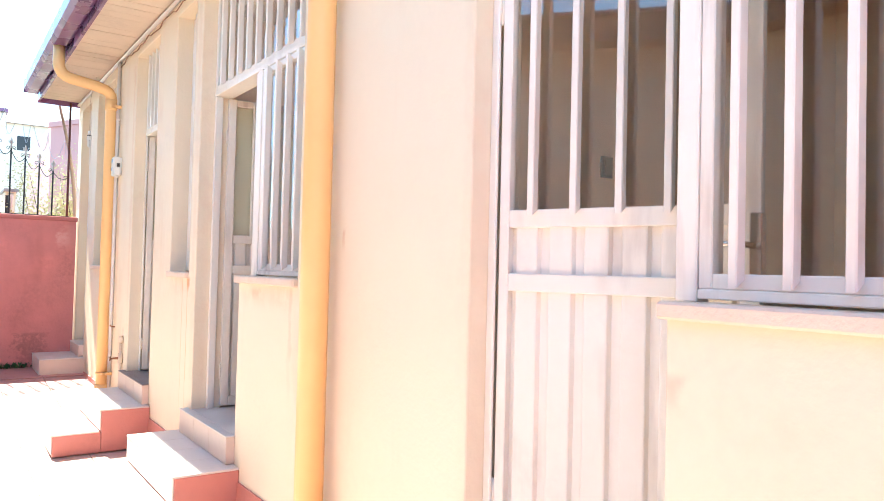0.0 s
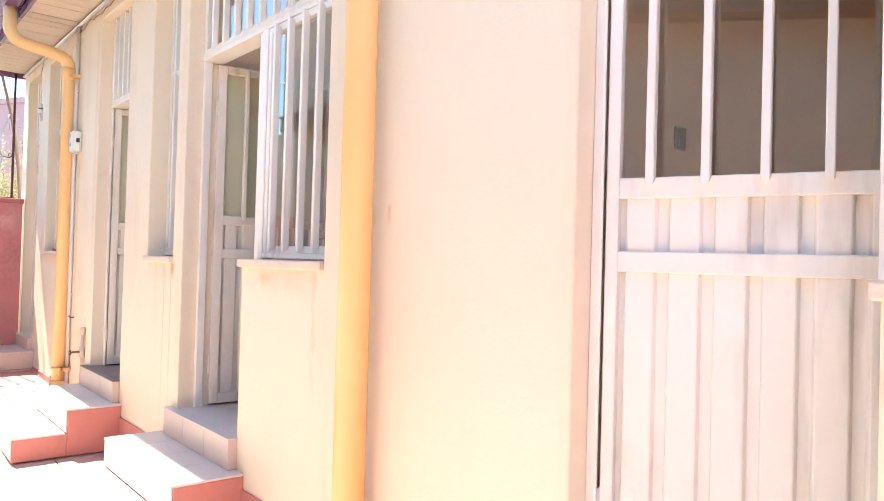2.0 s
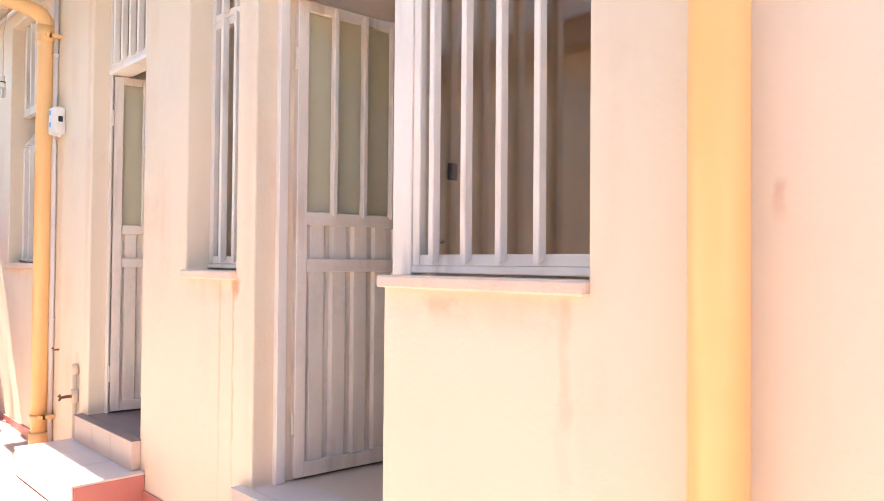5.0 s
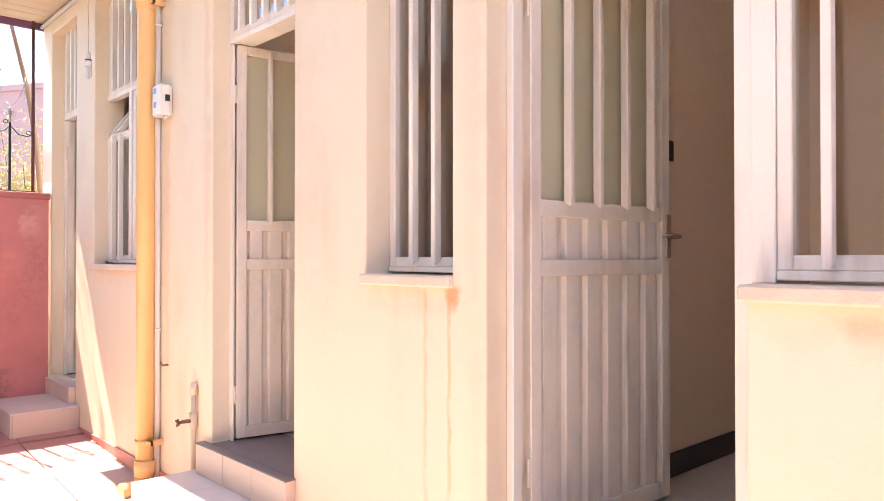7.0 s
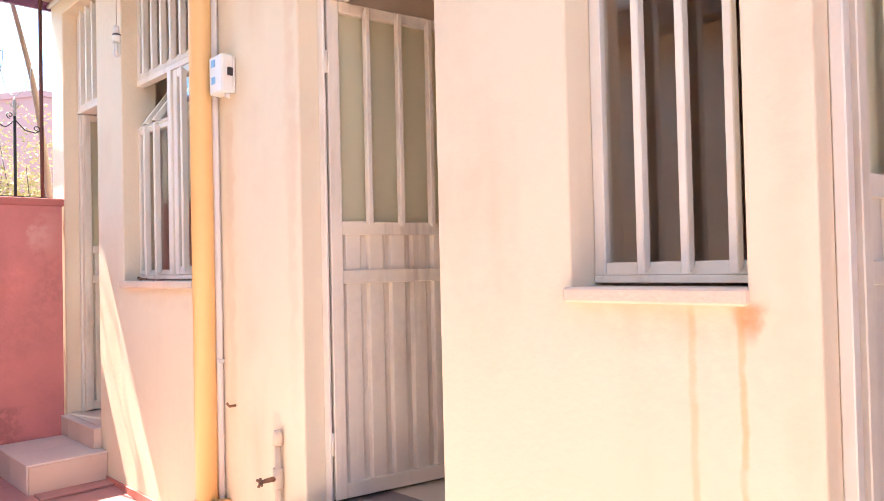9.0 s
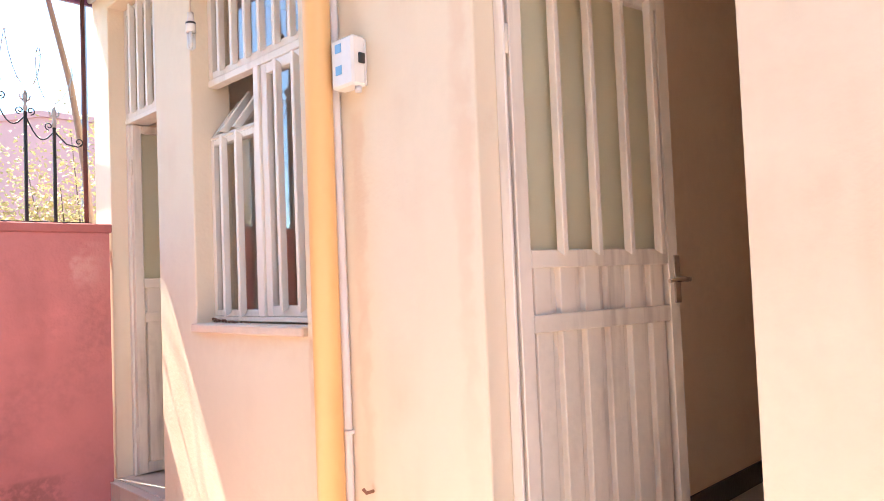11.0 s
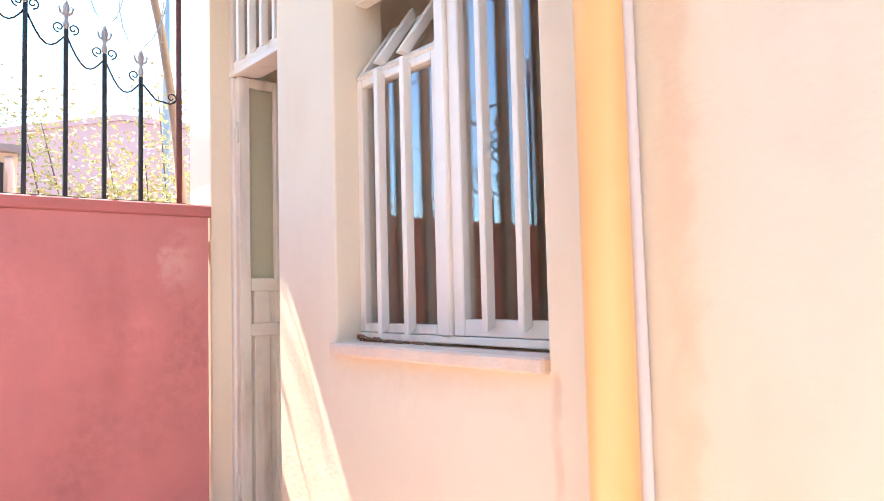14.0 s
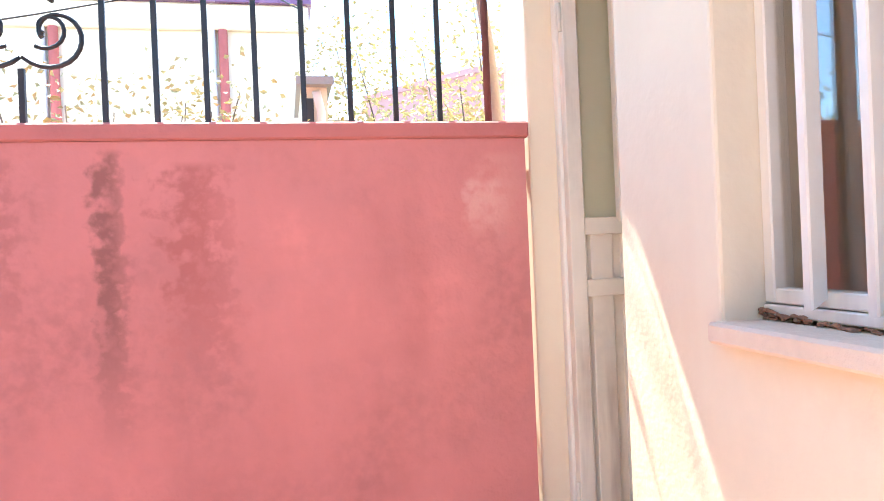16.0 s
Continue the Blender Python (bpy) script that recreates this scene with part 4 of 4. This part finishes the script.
cream = thing("cream_building", "low cream building with red pipes behind the wall", "building")
part("wall", box_mesh(-3.4, -0.48, 8.8, 13.0, -0.36, 3.5), M_CREAMHOUSE, cream)
part("cornice", box_mesh(-3.5, -0.47, 8.72, 13.05, 3.501, 3.74, bevel=0.02), M_CREAMHOUSE, cream)
part("roof_edge", box_mesh(-3.53, -0.44, 8.68, 13.08, 3.741, 3.80), M_FASCIA, cream, "dark red roof edge")
for x in (-1.25, -2.68):
    part("red_pipe", tube(bmesh.new(), [(x, 8.75, -0.36), (x, 8.75, 3.5)], 0.042, 10), M_REDCOL, cream, "red painted wall pipe")
    # Pale grey upright strip left of each red pipe.
    part("grey_pipe", tube(bmesh.new(), [(x - 0.1, 8.76, -0.36), (x - 0.1, 8.76, 3.5)], 0.036, 10), M_CONDUIT, cream, "pale grey round upright beside the red pipe")
part("corner_strip", box_mesh(-0.56, -0.47, 8.77, 8.85, -0.36, 3.5), M_CONDUIT, cream)
shed = thing("garden_shed", "small dark shed with a sloping sheet roof", "shed")
part("wall", box_mesh(-0.68, -0.57, 5.0, 5.6, -0.36, 2.13), M_CREAMHOUSE, shed)
part("roof", box_mesh(-0.7, -0.55, 4.9, 5.7, 2.13, 2.155), M_GREYROOF, shed)
part("fascia", box_mesh(-0.703, -0.547, 4.885, 4.899, 2.118, 2.15), M_GREYROOF, shed, "grey fascia board")
part("door", box_mesh(-0.678, -0.63, 4.985, 4.999, 1.0, 2.08), M_DARK, shed, "dark door panel")
part("downpipe", tube(bmesh.new(), [(-0.6, 4.97, 1.2), (-0.6, 4.97, 2.02), (-0.62, 4.93, 2.1)], 0.018, 8), M_CONDUIT, shed, "white plastic downpipe")

pink = thing("pink_building", "long pink rendered building seen beyond the wall", "building")
outline = ((2.0, -0.36), (22.0, -0.36), (22.0, 7.25), (5.6, 7.25), (2.0, 6.3))
edge = ((1.9, 6.2), (5.6, 7.17), (22.1, 7.17), (22.1, 7.36), (5.56, 7.36), (1.9, 6.39))
for name, y0, y1, ring in (("wall", 25.0, 33.0, outline), ("coping", 24.9, 25.1, edge)):
    b = bmesh.new()
    a, c = ([b.verts.new((x, y, z)) for x, z in ring] for y in (y0, y1))
    b.faces.new(a), b.faces.new(c[::-1])
    for k in range(len(ring)):
        b.faces.new((a[k], c[k], c[(k + 1) % len(ring)], a[(k + 1) % len(ring)]))
    part(name, b, M_PINKHOUSE, pink)


def house(x, y, w, d, eave, ridge, label, wall_mat):
    h = thing("house", label, "house", "houses in the distance", at=(x, y, -0.36))
    part("wall", box_mesh(-w / 2, w / 2, -d / 2, d / 2, 0, eave), wall_mat, h)
    b = bmesh.new()
    o = 0.4
    a = [b.verts.new(q) for q in ((-w / 2 - o, -d / 2 - o, eave), (w / 2 + o, -d / 2 - o, eave), (w / 2 + o, d / 2 + o, eave), (-w / 2 - o, d / 2 + o, eave), (-w / 2 - o, 0, ridge), (w / 2 + o, 0, ridge))]
    for f in ((0, 1, 5, 4), (2, 3, 4, 5), (1, 2, 5), (3, 0, 4), (3, 2, 1, 0)):
        b.faces.new([a[i] for i in f])
    part("roof", b, M_GREYROOF, h)
    for k in range(max(2, int(w / 2.2))):
        c = -w / 2 + w * (k + 0.5) / max(2, int(w / 2.2))
        win = part("window", box_mesh(c - 0.5, c + 0.5, -d / 2 - 0.06, -d / 2 + 0.02, eave - 2.0, eave - 0.8), M_CONDUIT, h)
        part("pane", box_mesh(c - 0.42, c + 0.42, -d / 2 - 0.075, -d / 2 - 0.062, eave - 1.92, eave - 0.88), M_DARK, win)
    return h


house(15.5, 42, 9, 8, 7.6, 10.2, "distant house with a grey sheet roof", M_CREAMHOUSE)
house(19, 46, 10, 9, 8.5, 11.5, "distant grey-roofed house beyond the pink building", M_PINKHOUSE)
house(7.0, 60, 9, 9, 11.5, 14.0, "tall distant house with a grey roof", M_CREAMHOUSE)
house(-22, -17, 7, 8, 4.4, 6.0, "distant cream house behind the yard", M_CREAMHOUSE)

# wooded hillside in the distance
b = bmesh.new()
grid = [[b.verts.new((-60 + 4 * i, 75 + 6 * k, -0.5 + (15.0 + 2.4 * k) * min(1.0, max(0.0, (4 * i - 66) / 10)) * (0.8 + 0.2 * math.sin(0.5 * i)) + 1.6 * noise.noise((i * 0.9, k * 0.8, 0.3)))) for i in range(46)] for k in range(7)]
for a, c in zip(grid, grid[1:]):
    for k in range(45):
        b.faces.new((a[k], a[k + 1], c[k + 1], c[k]))
tagged(linked("backdrop", b, M_HILL), "wooded hillside far behind the houses", "hillside", kind="structure")

pole = thing("utility_pole", "grey steel utility pole with cables", "utility pole", at=(2.7, 12.5, -0.36))
part("shaft", tube(bmesh.new(), [(0, 0, 0), (0.02, 0, 8.2)], [0.075, 0.05], 10), M_GREYROOF, pole)
part("cross_arm", box_mesh(-0.6, 0.6, -0.04, 0.04, 7.5, 7.58), M_GREYROOF, pole)
for k, (x0, x1) in enumerate(((-0.5, -9.0), (0.0, -8.0), (0.5, -7.0))):
    pts = [(x0 + (x1 - x0) * q, -13 * q, 7.6 - 1.2 * q - 0.9 * math.sin(math.pi * q)) for q in (i / 16 for i in range(17))]
    part("cable", tube(bmesh.new(), pts, 0.008, 5), M_CABLE, pole)
pts = [(-0.66 - 3.2 * q, 5.0 + 0.2 * q, 2.66 - 0.42 * q - 0.1 * math.sin(math.pi * q)) for q in (i / 12 for i in range(13))]
tagged(linked("service_cable", tube(bmesh.new(), [(-0.66, 5.58, 2.66)] + pts[1:] + [(-4.3, 5.58, 2.3)], 0.004, 5), M_CABLE), "thin black cable sagging across the cream building", "cable")
